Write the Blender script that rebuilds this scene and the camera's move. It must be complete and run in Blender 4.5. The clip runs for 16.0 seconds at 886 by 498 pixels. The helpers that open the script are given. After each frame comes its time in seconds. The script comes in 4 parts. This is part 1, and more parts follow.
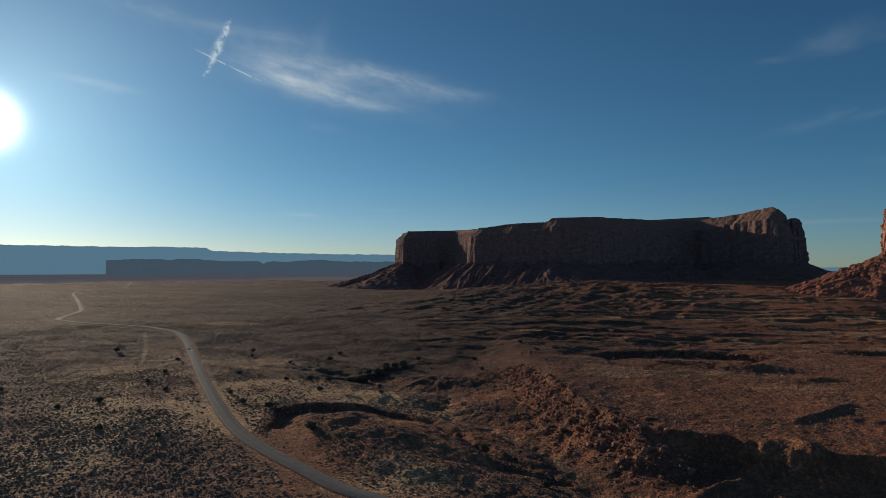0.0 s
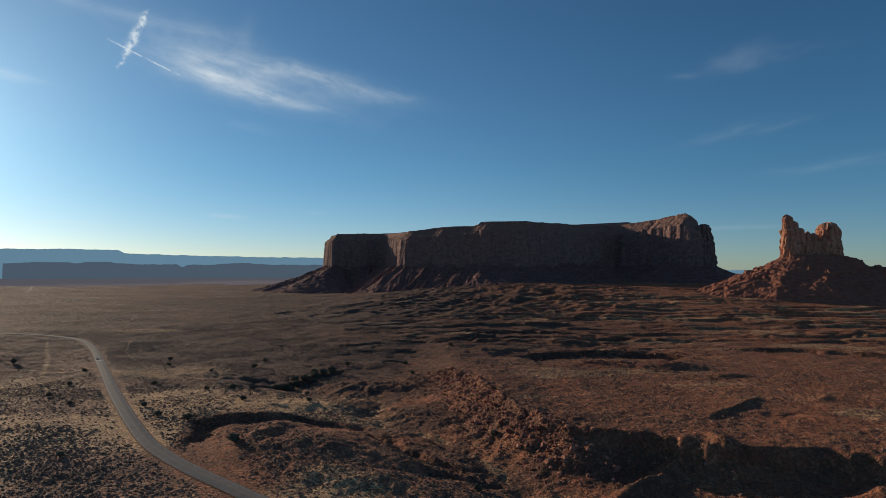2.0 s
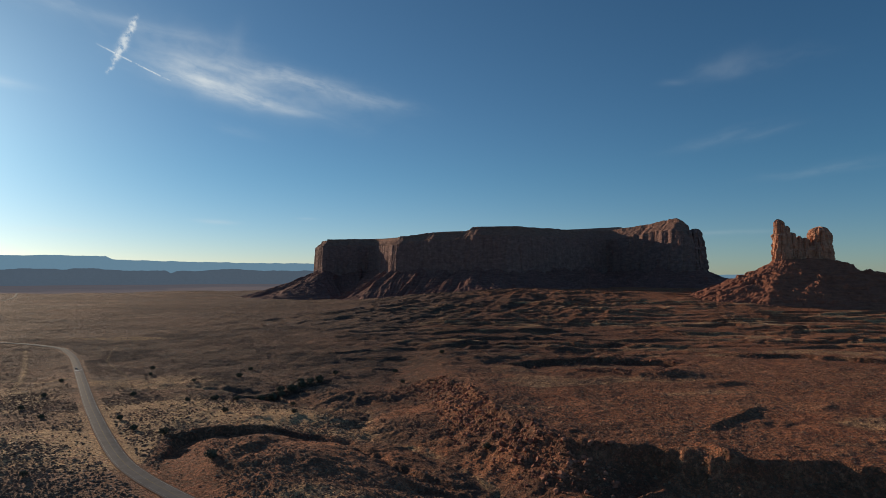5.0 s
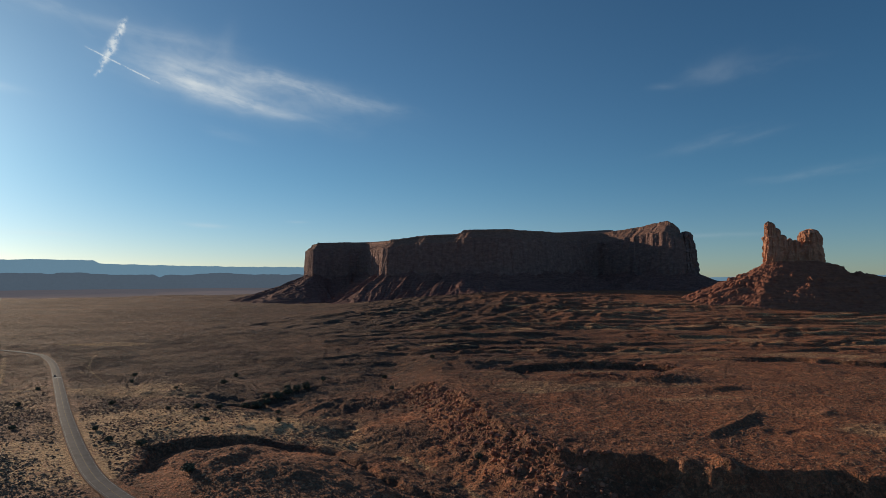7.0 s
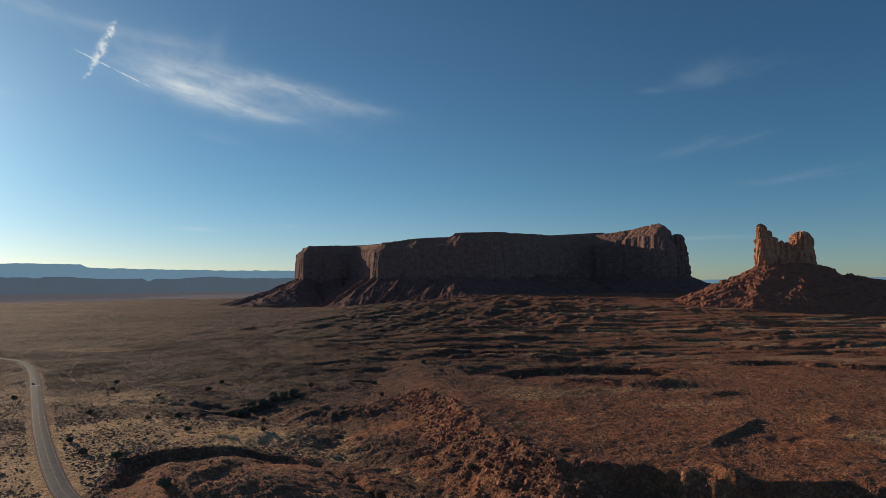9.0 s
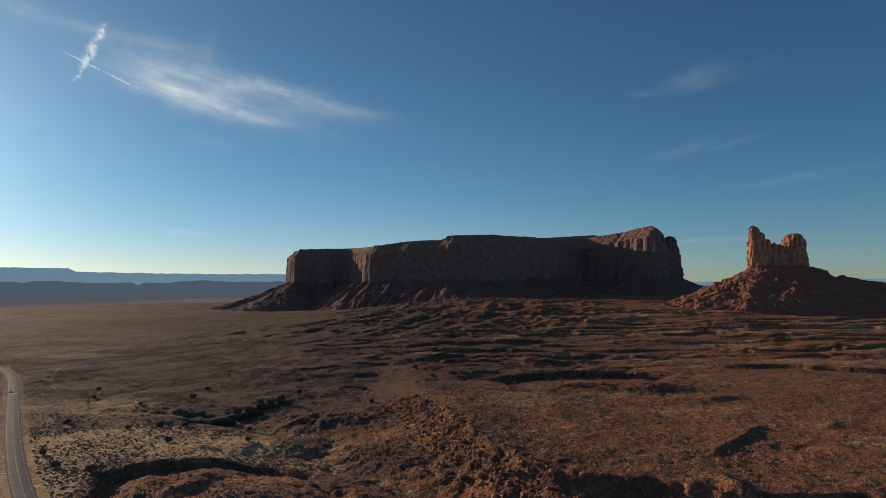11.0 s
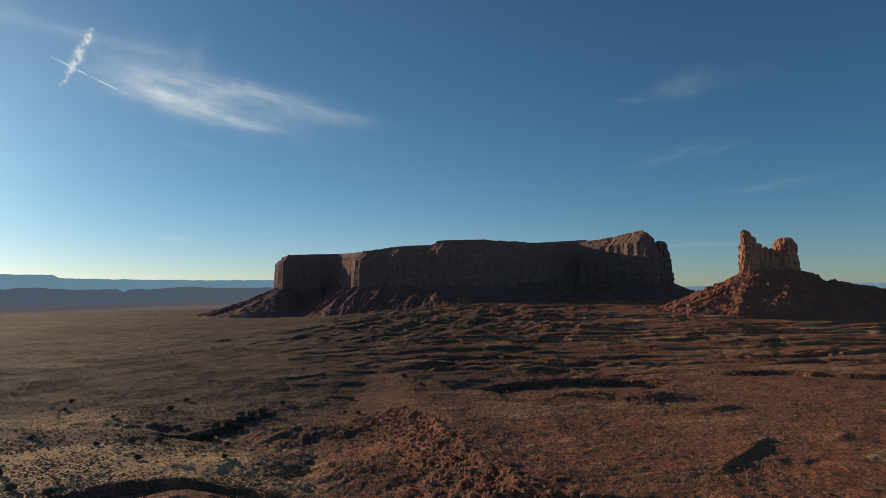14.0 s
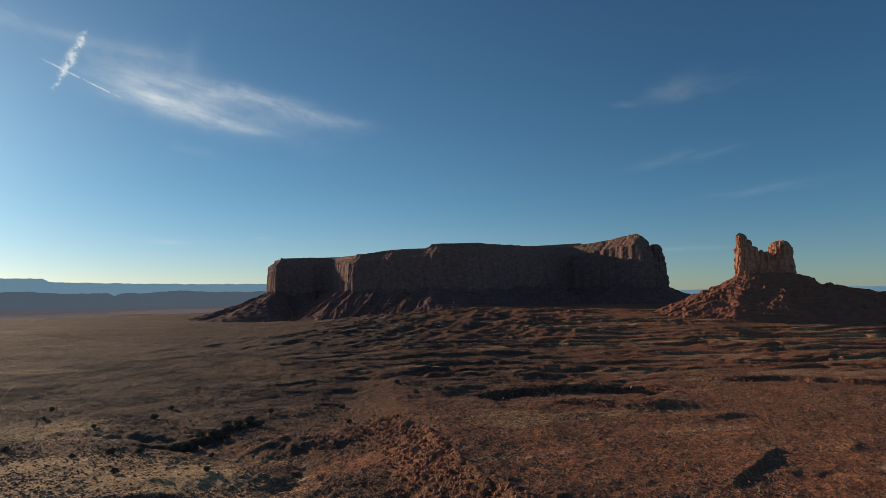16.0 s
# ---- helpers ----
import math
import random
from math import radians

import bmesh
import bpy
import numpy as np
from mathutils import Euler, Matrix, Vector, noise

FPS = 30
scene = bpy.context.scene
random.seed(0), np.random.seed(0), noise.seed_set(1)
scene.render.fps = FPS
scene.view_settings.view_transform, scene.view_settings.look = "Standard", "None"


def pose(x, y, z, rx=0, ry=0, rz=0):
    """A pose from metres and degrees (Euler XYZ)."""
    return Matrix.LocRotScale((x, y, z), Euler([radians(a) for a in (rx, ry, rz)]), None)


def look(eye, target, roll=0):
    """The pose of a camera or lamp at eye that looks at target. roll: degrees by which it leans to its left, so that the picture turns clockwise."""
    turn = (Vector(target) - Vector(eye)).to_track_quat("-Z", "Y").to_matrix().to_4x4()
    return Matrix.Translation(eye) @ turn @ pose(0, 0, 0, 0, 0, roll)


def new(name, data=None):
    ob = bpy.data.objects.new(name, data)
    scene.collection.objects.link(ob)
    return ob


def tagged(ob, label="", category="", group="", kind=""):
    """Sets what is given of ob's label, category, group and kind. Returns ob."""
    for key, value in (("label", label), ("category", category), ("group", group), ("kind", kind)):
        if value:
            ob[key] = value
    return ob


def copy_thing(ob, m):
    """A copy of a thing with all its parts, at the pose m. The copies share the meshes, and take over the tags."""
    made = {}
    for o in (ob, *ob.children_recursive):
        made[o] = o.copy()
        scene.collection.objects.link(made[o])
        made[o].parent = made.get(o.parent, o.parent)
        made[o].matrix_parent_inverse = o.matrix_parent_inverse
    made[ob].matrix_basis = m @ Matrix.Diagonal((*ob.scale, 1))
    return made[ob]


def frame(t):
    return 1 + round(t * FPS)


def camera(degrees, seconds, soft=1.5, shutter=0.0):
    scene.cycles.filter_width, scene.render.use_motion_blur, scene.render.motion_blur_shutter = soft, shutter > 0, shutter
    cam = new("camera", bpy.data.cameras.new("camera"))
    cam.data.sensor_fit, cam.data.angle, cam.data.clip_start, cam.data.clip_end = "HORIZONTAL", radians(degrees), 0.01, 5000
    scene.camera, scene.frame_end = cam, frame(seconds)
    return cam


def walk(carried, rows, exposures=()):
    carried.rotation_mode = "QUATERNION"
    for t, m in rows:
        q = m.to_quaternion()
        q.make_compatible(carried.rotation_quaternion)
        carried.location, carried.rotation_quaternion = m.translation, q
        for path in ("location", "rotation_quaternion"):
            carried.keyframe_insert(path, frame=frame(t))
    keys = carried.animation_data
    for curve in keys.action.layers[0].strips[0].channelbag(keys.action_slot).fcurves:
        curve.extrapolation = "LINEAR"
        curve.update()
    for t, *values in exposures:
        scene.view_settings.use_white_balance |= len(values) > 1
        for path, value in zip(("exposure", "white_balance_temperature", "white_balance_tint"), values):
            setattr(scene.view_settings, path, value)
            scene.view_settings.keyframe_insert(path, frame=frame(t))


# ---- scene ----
cam = camera(76.13, 16.0, soft=0.55)
# seconds, x, y, z, heading to the left, pitch up, lean
PATH = (
    (0.0, 1.35, -2.14, 85.94, 7.421, 1.803, 0.184),
    (0.1, 1.19, -2.06, 85.94, 4.520, 1.816, 0.169),
    (0.2, 1.03, -1.99, 85.95, 2.522, 1.830, 0.155),
    (0.3, 0.87, -1.92, 85.95, 0.968, 1.844, 0.140),
    (0.4, 0.71, -1.85, 85.96, 0.080, 1.858, 0.125),
    (0.5, 0.56, -1.77, 85.96, -0.808, 1.871, 0.110),
    (0.6, 0.50, -1.63, 85.97, -1.141, 1.885, 0.114),
    (0.8, 0.40, -1.34, 85.98, -1.363, 1.913, 0.122),
    (1.0, 0.29, -1.05, 86.00, -0.952, 1.941, 0.130),
    (1.2, 0.26, -0.60, 85.99, -0.586, 1.987, 0.128),
    (1.5, 0.21, 0.07, 85.99, 0.000, 2.056, 0.125),
    (2.0, 0.18, 1.53, 85.99, 0.324, 2.140, 0.106),
    (2.5, 0.23, 3.28, 86.00, 0.255, 2.253, 0.042),
    (3.0, 0.32, 5.24, 86.01, 0.167, 2.344, 0.027),
    (3.5, 0.46, 7.43, 86.02, 0.055, 2.427, 0.027),
    (4.0, 0.60, 9.88, 86.04, -0.111, 2.516, 0.001),
    (6.5, 1.82, 23.61, 86.00, -1.191, 2.950, -0.157),
    (7.0, 2.09, 26.49, 86.04, -1.402, 3.025, -0.215),
    (7.5, 2.28, 29.36, 86.07, -1.609, 3.091, -0.254),
    (8.0, 2.56, 32.29, 86.04, -1.810, 3.195, -0.305),
    (8.5, 2.83, 35.22, 86.08, -2.014, 3.261, -0.354),
    (9.0, 3.05, 38.18, 86.06, -2.230, 3.348, -0.379),
    (11.5, 4.26, 53.09, 86.05, -3.186, 3.743, -0.598),
    (12.0, 4.56, 56.04, 86.06, -3.369, 3.845, -0.640),
    (12.5, 4.80, 59.04, 86.06, -3.530, 3.928, -0.697),
    (13.0, 5.03, 62.14, 86.06, -3.685, 4.030, -0.712),
    (13.5, 5.22, 65.37, 86.08, -3.838, 4.113, -0.711),
    (14.0, 5.46, 68.63, 86.10, -4.003, 4.190, -0.755),
    (14.5, 5.71, 71.98, 86.09, -4.198, 4.289, -0.781),
    (15.0, 5.93, 75.37, 86.15, -4.311, 4.354, -0.806),
    (15.5, 6.21, 78.91, 86.15, -4.469, 4.460, -0.810),
    (16.0, 6.49, 82.66, 86.17, -4.597, 4.552, -0.816),
)


def drone(x, y, z, yaw, pitch, roll):
    a, b = radians(yaw), radians(pitch)
    ahead = Vector((-math.sin(a) * math.cos(b), math.cos(a) * math.cos(b), math.sin(b)))
    return look((x, y, z), Vector((x, y, z)) + ahead * 100, roll)


walk(cam, [(r[0], drone(*r[1:])) for r in PATH], exposures=((0.0, -0.22, 6300, 10), (0.5, -0.16, 6300, 10), (1.0, 0.0, 6350, 11), (1.5, 0.14, 6400, 12), (4.0, 0.14, 6720, 14), (16.0, 0.16, 6850, 13)))

# ---------------------------------------------------------------- sky and sun
SUN_AZ, SUN_EL = radians(-46.8), radians(11.4)      # from +y, to the right; above the horizon
SUN_DIR = Vector((math.sin(SUN_AZ) * math.cos(SUN_EL), math.cos(SUN_AZ) * math.cos(SUN_EL), math.sin(SUN_EL)))
SUN_STRENGTH, SKY_STRENGTH = 3.7, 0.073

sun = new("sun", bpy.data.lights.new("sun", "SUN"))
sun.data.energy, sun.data.angle, sun.data.color = SUN_STRENGTH, radians(0.53), (1.0, 0.81, 0.585)
sun.matrix_world = look(SUN_DIR * 3000, (0, 0, 0))

world = bpy.data.worlds.new("desert_sky")
scene.world = world
world.use_nodes = True


class Nodes:
    """Short hand for building node trees."""

    def __init__(self, tree):
        self.tree = tree
        tree.nodes.clear()

    def add(self, kind, inputs=None, **props):
        n = self.tree.nodes.new(kind)
        if "operation" in props:
            n.operation = props["operation"]
        if "data_type" in props:
            n.data_type, n.blend_type = props["data_type"], props["blend_type"]
        if "interpolation_type" in props:
            n.interpolation_type = props["interpolation_type"]
        if "attribute_name" in props:
            n.attribute_name = props["attribute_name"]
        for key, value in (inputs or {}).items():
            self.plug(n.inputs[key], value)
        return n

    def plug(self, socket, value):
        if isinstance(value, bpy.types.NodeSocket):
            self.tree.links.new(value, socket)
        elif isinstance(value, bpy.types.Node):
            self.tree.links.new(value.outputs[0], socket)
        else:
            socket.default_value = value

    def math(self, op, a, b=0.0, c=0.0, clamp=False):
        n = self.add("ShaderNodeMath", {0: a, 1: b, 2: c}, operation=op)
        n.use_clamp = clamp
        return n.outputs[0]

    def mul(self, a, b):
        return self.math("MULTIPLY", a, b)
    
    def plus(self, a, b):
        return self.math("ADD", a, b)

    def vec(self, x, y, z=0.0):
        return self.add("ShaderNodeCombineXYZ", {0: x, 1: y, 2: z}).outputs[0]

    def noise(self, vector, scale, detail=4.0, rough=0.55, distort=0.0):
        n = self.add("ShaderNodeTexNoise", {"Vector": vector, "Scale": scale, "Detail": detail, "Roughness": rough, "Distortion": distort})
        return n.outputs[0]

    def ramp(self, fac, stops):
        n = self.add("ShaderNodeValToRGB", {0: fac})
        while len(n.color_ramp.elements) < len(stops):
            n.color_ramp.elements.new(0.5)
        for e, (at, col) in zip(n.color_ramp.elements, stops):
            e.position, e.color = at, (*col, 1.0) if len(col) == 3 else col
        return n.outputs[0]

    def span(self, value, lo, hi, out_lo=0.0, out_hi=1.0):
        n = self.add("ShaderNodeMapRange", {0: value, 1: lo, 2: hi, 3: out_lo, 4: out_hi}, interpolation_type="SMOOTHSTEP")
        return n.outputs[0]

    def mix(self, fac, a, b, blend="MIX"):
        n = self.add("ShaderNodeMix", data_type="RGBA", blend_type=blend)
        self.plug(n.inputs[0], fac)
        for socket, value in ((n.inputs[6], a), (n.inputs[7], b)):
            self.plug(socket, (*value, 1.0) if isinstance(value, tuple) and len(value) == 3 else value)
        return n.outputs[2]


w = Nodes(world.node_tree)
sky = w.add("ShaderNodeTexSky")
sky.sky_type, sky.sun_disc, sky.sun_elevation, sky.sun_rotation = "NISHITA", False, SUN_EL, SUN_AZ
sky.altitude, sky.air_density, sky.dust_density, sky.ozone_density = 1600.0, 1.0, 0.3, 2.6
way = w.add("ShaderNodeTexCoord").outputs["Generated"]
xyz = w.add("ShaderNodeSeparateXYZ", {0: way})
sky_az = w.plus(w.mul(w.math("ARCTAN2", xyz.outputs[0], xyz.outputs[1]), 57.29578), 0.45)
sky_el = w.mul(w.math("ARCSINE", xyz.outputs[2]), 57.29578)
turb = w.noise(w.vec(sky_az, sky_el), 0.16, 2.0)
turb2 = w.noise(w.vec(sky_el, sky_az), 0.30, 3.0)


def wisp(az, el, turn, length, breadth, amount, stretch=5.0, seed=0.0, grain=0.22, lo=0.30, hi=0.78, wobble=4.0):
    """A streak of thin high cloud round (az, el), in degrees, its long axis turned up by turn degrees."""
    c, s = math.cos(radians(turn)), math.sin(radians(turn))
    da, de = w.plus(sky_az, -az), w.plus(sky_el, -el)
    along = w.plus(w.mul(da, c), w.mul(de, s))
    across = w.plus(w.mul(de, c), w.mul(da, -s))
    bent = w.plus(across, w.mul(w.plus(turb, -0.5), wobble))
    env = w.math("EXPONENT", w.mul(w.plus(w.math("POWER", w.math("ABSOLUTE", w.mul(along, 1 / length)), 2.2),
                                             w.math("POWER", w.math("ABSOLUTE", w.mul(bent, 1 / breadth)), 2.0)), -1.0))
    grainy = w.noise(w.vec(w.plus(w.mul(along, 1 / stretch), seed), bent, w.mul(turb2, 2.0)), grain * stretch, 4.5, 0.52, 0.15)
    return w.mul(w.mul(env, w.span(grainy, lo, hi)), amount)


def trail(az0, el0, az1, el1, breadth, amount, fray=0.0, thick=0.0):
    """A straight vapour trail between two points of the sky; thick: how far along it is broadest."""
    length = math.hypot(az1 - az0, el1 - el0)
    c, s = (az1 - az0) / length, (el1 - el0) / length
    da, de = w.plus(sky_az, -az0), w.plus(sky_el, -el0)
    along = w.plus(w.mul(da, c), w.mul(de, s))
    across = w.plus(w.mul(de, c), w.mul(da, -s))
    if fray:
        across = w.plus(across, w.mul(w.plus(w.noise(w.vec(sky_az, sky_el), 1.3, 4.0), -0.5), fray))
    ends = w.mul(w.span(along, -0.25, 0.5), w.span(along, length + 0.25, length - 0.6))
    width = breadth
    if thick:
        swell = w.math("EXPONENT", w.mul(w.math("POWER", w.mul(w.plus(along, -thick * length), 2.6 / length), 2.0), -1.0))
        width = w.mul(w.plus(w.mul(swell, 0.7), 0.3), breadth)
    core = w.math("EXPONENT", w.mul(w.math("POWER", w.math("DIVIDE", across, width), 2.0), -1.0))
    puff = w.span(w.noise(w.vec(sky_az, sky_el, 3.0), 2.2, 3.0), 0.30, 0.62)
    return w.mul(w.mul(w.mul(core, ends), puff), amount)


CLOUDS = [
    wisp(-21.8, 18.0, -11.0, 5.2, 1.35, 0.60, 4.5, 1.0, lo=0.20, hi=0.80, wobble=1.6),      # the dense head
    wisp(-19.6, 17.0, -10.5, 5.4, 0.70, 0.48, 6.0, 4.0, lo=0.18, hi=0.75, wobble=1.2),      # the lower strand
    wisp(-15.6, 16.0, -7.0, 3.6, 0.40, 0.22, 6.0, 6.0, lo=0.18, hi=0.75, wobble=1.0),
    wisp(-15.8, 18.9, -6.0, 6.2, 0.90, 0.38, 6.0, 8.0, lo=0.20, hi=0.80, wobble=1.6),       # the upper strand
    wisp(-9.4, 18.0, -11.0, 4.6, 0.75, 0.33, 5.0, 9.0, lo=0.22, hi=0.80, wobble=1.8),
    wisp(-4.6, 17.0, -9.0, 3.2, 0.60, 0.15, 4.0, 10.0, lo=0.25, hi=0.80, wobble=2.0),
    wisp(-17.0, 17.6, -8.0, 9.5, 1.9, 0.25, 3.0, 11.0, lo=0.05, hi=0.95, wobble=2.5),       # thin veil under all of them
    wisp(-23.0, 20.4, -14.0, 5.5, 1.6, 0.24, 2.4, 13.0, lo=0.12, hi=0.85, wobble=3.0),      # feathers above the head
    wisp(-20.4, 20.2, 62.0, 2.4, 1.0, 0.18, 2.5, 14.0, lo=0.15, hi=0.85, wobble=2.0),
    wisp(-27.0, 21.6, -2.0, 6.0, 0.45, 0.17, 6.0, 16.0, lo=0.10, hi=0.70, wobble=0.8),
    wisp(-34.5, 21.9, -6.0, 4.5, 1.0, 0.16, 4.0, 15.0, lo=0.25, hi=0.85),
    wisp(-19.2, 13.7, -5.0, 2.2, 0.45, 0.07, 5.0, 18.0, lo=0.15),
    wisp(27.4, 18.5, 16.0, 2.6, 0.85, 0.10, 2.5, 21.0, lo=0.22, hi=0.8, wobble=3.0),
    wisp(23.4, 17.7, -4.0, 1.2, 0.30, 0.07, 4.0, 23.0, lo=0.15, wobble=1.0),
    wisp(31.5, 18.3, 0.0, 3.6, 0.70, 0.05, 4.0, 24.0, lo=0.25, wobble=2.0),
    wisp(27.2, 12.4, 9.0, 3.8, 0.45, 0.07, 5.0, 27.0, lo=0.20, hi=0.8, wobble=1.6),
    wisp(30.6, 12.3, 11.0, 2.6, 0.28, 0.06, 5.0, 29.0, lo=0.20, hi=0.8, wobble=1.2),
    wisp(35.6, 8.9, 4.0, 4.8, 0.42, 0.07, 6.0, 33.0, lo=0.20, hi=0.8, wobble=1.2),
    wisp(-20.9, 5.1, -3.0, 1.7, 0.2, 0.20, 6.0, 37.0, wobble=0.5, lo=0.1, hi=0.5),
    wisp(-12.6, 5.6, 0.0, 0.9, 0.12, 0.10, 6.0, 39.0, wobble=0.3, lo=0.1, hi=0.5),
    wisp(27.3, 3.9, 0.0, 4.5, 0.2, 0.08, 8.0, 41.0, wobble=0.5, lo=0.1, hi=0.5),
    wisp(-34.0, 3.9, 0.0, 3.5, 0.22, 0.12, 7.0, 43.0, wobble=0.5, lo=0.1, hi=0.5),
    wisp(-38.5, 15.4, -4.0, 2.6, 0.35, 0.24, 7.0, 47.0, wobble=1.0, lo=0.1, hi=0.5),
    trail(-30.05, 17.3, -27.9, 22.4, 0.30, 0.78, 0.7, 0.58),
    trail(-30.9, 19.5, -25.1, 17.45, 0.060, 0.62),
]
veil = CLOUDS[0]
for c in CLOUDS[1:]:
    veil = w.plus(veil, c)
veil = w.math("MINIMUM", veil, 1.0)

# the bright haze round the sun
toward = w.add("ShaderNodeVectorMath", {0: way, 1: SUN_DIR[:]}, operation="DOT_PRODUCT").outputs["Value"]
off = w.mul(w.math("ARCCOSINE", w.math("MINIMUM", toward, 1.0)), 57.29578)
core = w.mul(w.math("EXPONENT", w.mul(w.math("POWER", w.mul(off, 1 / 1.6), 2.0), -1.0)), 70.0)
halo = w.mul(w.math("EXPONENT", w.mul(off, -1 / 8.0)), 8.5)


def tinted(color, amount):
    return w.add("ShaderNodeVectorMath", {0: color, 3: amount}, operation="SCALE").outputs[0]


air = w.mix(w.span(sky_el, -1.0, 11.0), (0.92, 0.98, 1.11), (0.66, 0.98, 1.05))
air = w.mix(1.0, air, w.mix(w.span(off, 38.0, 88.0), (1.0, 1.0, 1.0), (0.80, 0.94, 1.0)), "MULTIPLY")
air = w.mix(w.span(sky_el, 30.0, 58.0), air, (1.12, 1.04, 0.98))
clear = w.mix(1.0, sky.outputs[0], air, "MULTIPLY")
blue = w.mix(veil, clear, (7.6, 8.6, 9.0))
shine = w.add("ShaderNodeVectorMath", {0: tinted((1.0, 0.95, 0.85), core), 1: tinted((0.72, 0.95, 1.0), halo)}, operation="ADD").outputs[0]
lit = w.add("ShaderNodeVectorMath", {0: blue, 1: shine}, operation="ADD")
back = w.add("ShaderNodeBackground", {"Color": lit.outputs[0], "Strength": SKY_STRENGTH})
w.add("ShaderNodeOutputWorld", {"Surface": back.outputs[0]})

# ---------------------------------------------------------------- materials
def material(name):
    m = bpy.data.materials.new(name)
    m.use_nodes = True
    return m, Nodes(m.node_tree)


def finish(n, color, rough=0.9, height=None, strength=0.5, distance=0.3, spec=0.2, emit=None):
    bsdf = n.add("ShaderNodeBsdfPrincipled")
    n.plug(bsdf.inputs["Base Color"], (*color, 1.0) if isinstance(color, tuple) else color)
    n.plug(bsdf.inputs["Roughness"], rough)
    bsdf.inputs["Specular IOR Level"].default_value = spec
    if height is not None:
        bump = n.add("ShaderNodeBump", {"Height": height, "Strength": strength, "Distance": distance})
        n.plug(bsdf.inputs["Normal"], bump.outputs[0])
    if emit:
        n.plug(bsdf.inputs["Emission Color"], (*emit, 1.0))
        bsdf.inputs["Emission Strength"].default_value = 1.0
    n.add("ShaderNodeOutputMaterial", {"Surface": bsdf.outputs[0]})


def soil_material():
    """Red desert soil with tan sand, ledge rock and a close speckle of low dry scrub."""
    m, n = material("desert_soil")
    at = n.add("ShaderNodeTexCoord").outputs["Object"]
    sand = n.add("ShaderNodeAttribute", attribute_name="sand").outputs["Fac"]
    rock = n.add("ShaderNodeAttribute", attribute_name="rock").outputs["Fac"]
    grey = n.add("ShaderNodeAttribute", attribute_name="grey").outputs["Fac"]
    veg_and_shade = n.add("ShaderNodeAttribute", attribute_name="veg_and_shade").outputs["Fac"]
    big = n.noise(at, 0.006, 5.0, 0.6)
    mid = n.noise(at, 0.035, 6.0, 0.62, 0.4)
    fine = n.noise(at, 0.36, 5.0, 0.68)
    grit = n.noise(at, 2.2, 3.0, 0.6)
    mottle = n.noise(at, 0.62, 3.0, 0.62, 0.3)
    red = n.ramp(n.plus(n.mul(big, 0.45), n.mul(mid, 0.55)), [(0.32, (0.330, 0.109, 0.056)), (0.50, (0.520, 0.188, 0.094)), (0.66, (0.650, 0.288, 0.152))])
    dusty = n.ramp(n.plus(n.mul(big, 0.4), n.mul(mid, 0.6)), [(0.33, (0.270, 0.140, 0.092)), (0.52, (0.420, 0.225, 0.145)), (0.68, (0.560, 0.315, 0.200))])
    col = n.mix(grey, red, dusty)
    tan = n.ramp(fine, [(0.3, (0.660, 0.400, 0.190)), (0.7, (0.880, 0.580, 0.320))])
    col = n.mix(n.mul(n.span(sand, 0.10, 0.55), n.span(n.plus(n.mul(mottle, 0.65), n.mul(mid, 0.35)), 0.41, 0.50)), col, tan)
    pale = n.ramp(mid, [(0.35, (0.275, 0.103, 0.062)), (0.6, (0.430, 0.205, 0.128))])
    col = n.mix(n.mul(rock, n.span(grit, 0.3, 0.62)), col, pale)
    # dry grass tips and the dark litter between them
    col = n.mix(n.mul(n.span(n.noise(at, 0.9, 2.0, 0.5), 0.56, 0.64), 0.5), col, n.mix(0.5, col, (0.630, 0.367, 0.204)))
    scrub = n.mul(n.span(mottle, 0.56, 0.47), n.span(n.noise(at, 0.021, 4.0, 0.6), 0.28, 0.52))
    open_sand = n.span(sand, 0.25, 0.9, 1.0, 0.35)
    col = n.mix(n.mul(n.mul(scrub, 0.72), open_sand), col, n.mix(0.8, col, (0.120, 0.074, 0.050)))
    clumps = n.span(n.noise(at, 0.10, 6.0, 0.70), 0.42, 0.56)
    # dark sage cover, with low-lit slopes and bluish haze painted into its colour
    col = n.mix(n.mul(n.mul(veg_and_shade, n.span(sand, 0.15, 0.8, 1.0, 0.25)), n.plus(n.mul(clumps, 0.46), 0.50)), col, (0.060, 0.047, 0.045))
    # patches of close grass, then single tufts, dark beside pale
    patches = n.noise(at, 0.17, 4.0, 0.66)
    col = n.mix(n.mul(n.mul(n.span(patches, 0.49, 0.58), 0.42), open_sand), col, (0.130, 0.076, 0.050))
    col = n.mix(n.mul(n.span(patches, 0.44, 0.36), 0.30), col, n.mix(0.5, col, (0.720, 0.430, 0.250)))
    tufts = n.noise(at, 0.5, 4.0, 0.72)
    col = n.mix(n.mul(n.mul(n.span(tufts, 0.50, 0.60), 0.62), open_sand), col, (0.120, 0.072, 0.048))
    col = n.mix(n.mul(n.span(tufts, 0.42, 0.34), 0.5), col, n.mix(0.55, col, (0.693, 0.408, 0.242)))
    col = n.mix(n.span(grit, 0.35, 0.75, 0.0, 0.35), col, n.mix(0.5, col, (0.100, 0.056, 0.040)))
    height = n.plus(n.plus(n.mul(fine, 0.9), n.mul(grit, 0.25)), n.mul(n.span(mottle, 0.40, 0.62), 0.5))
    finish(n, col, 0.95, height, 1.0, 1.45, 0.1)
    return m


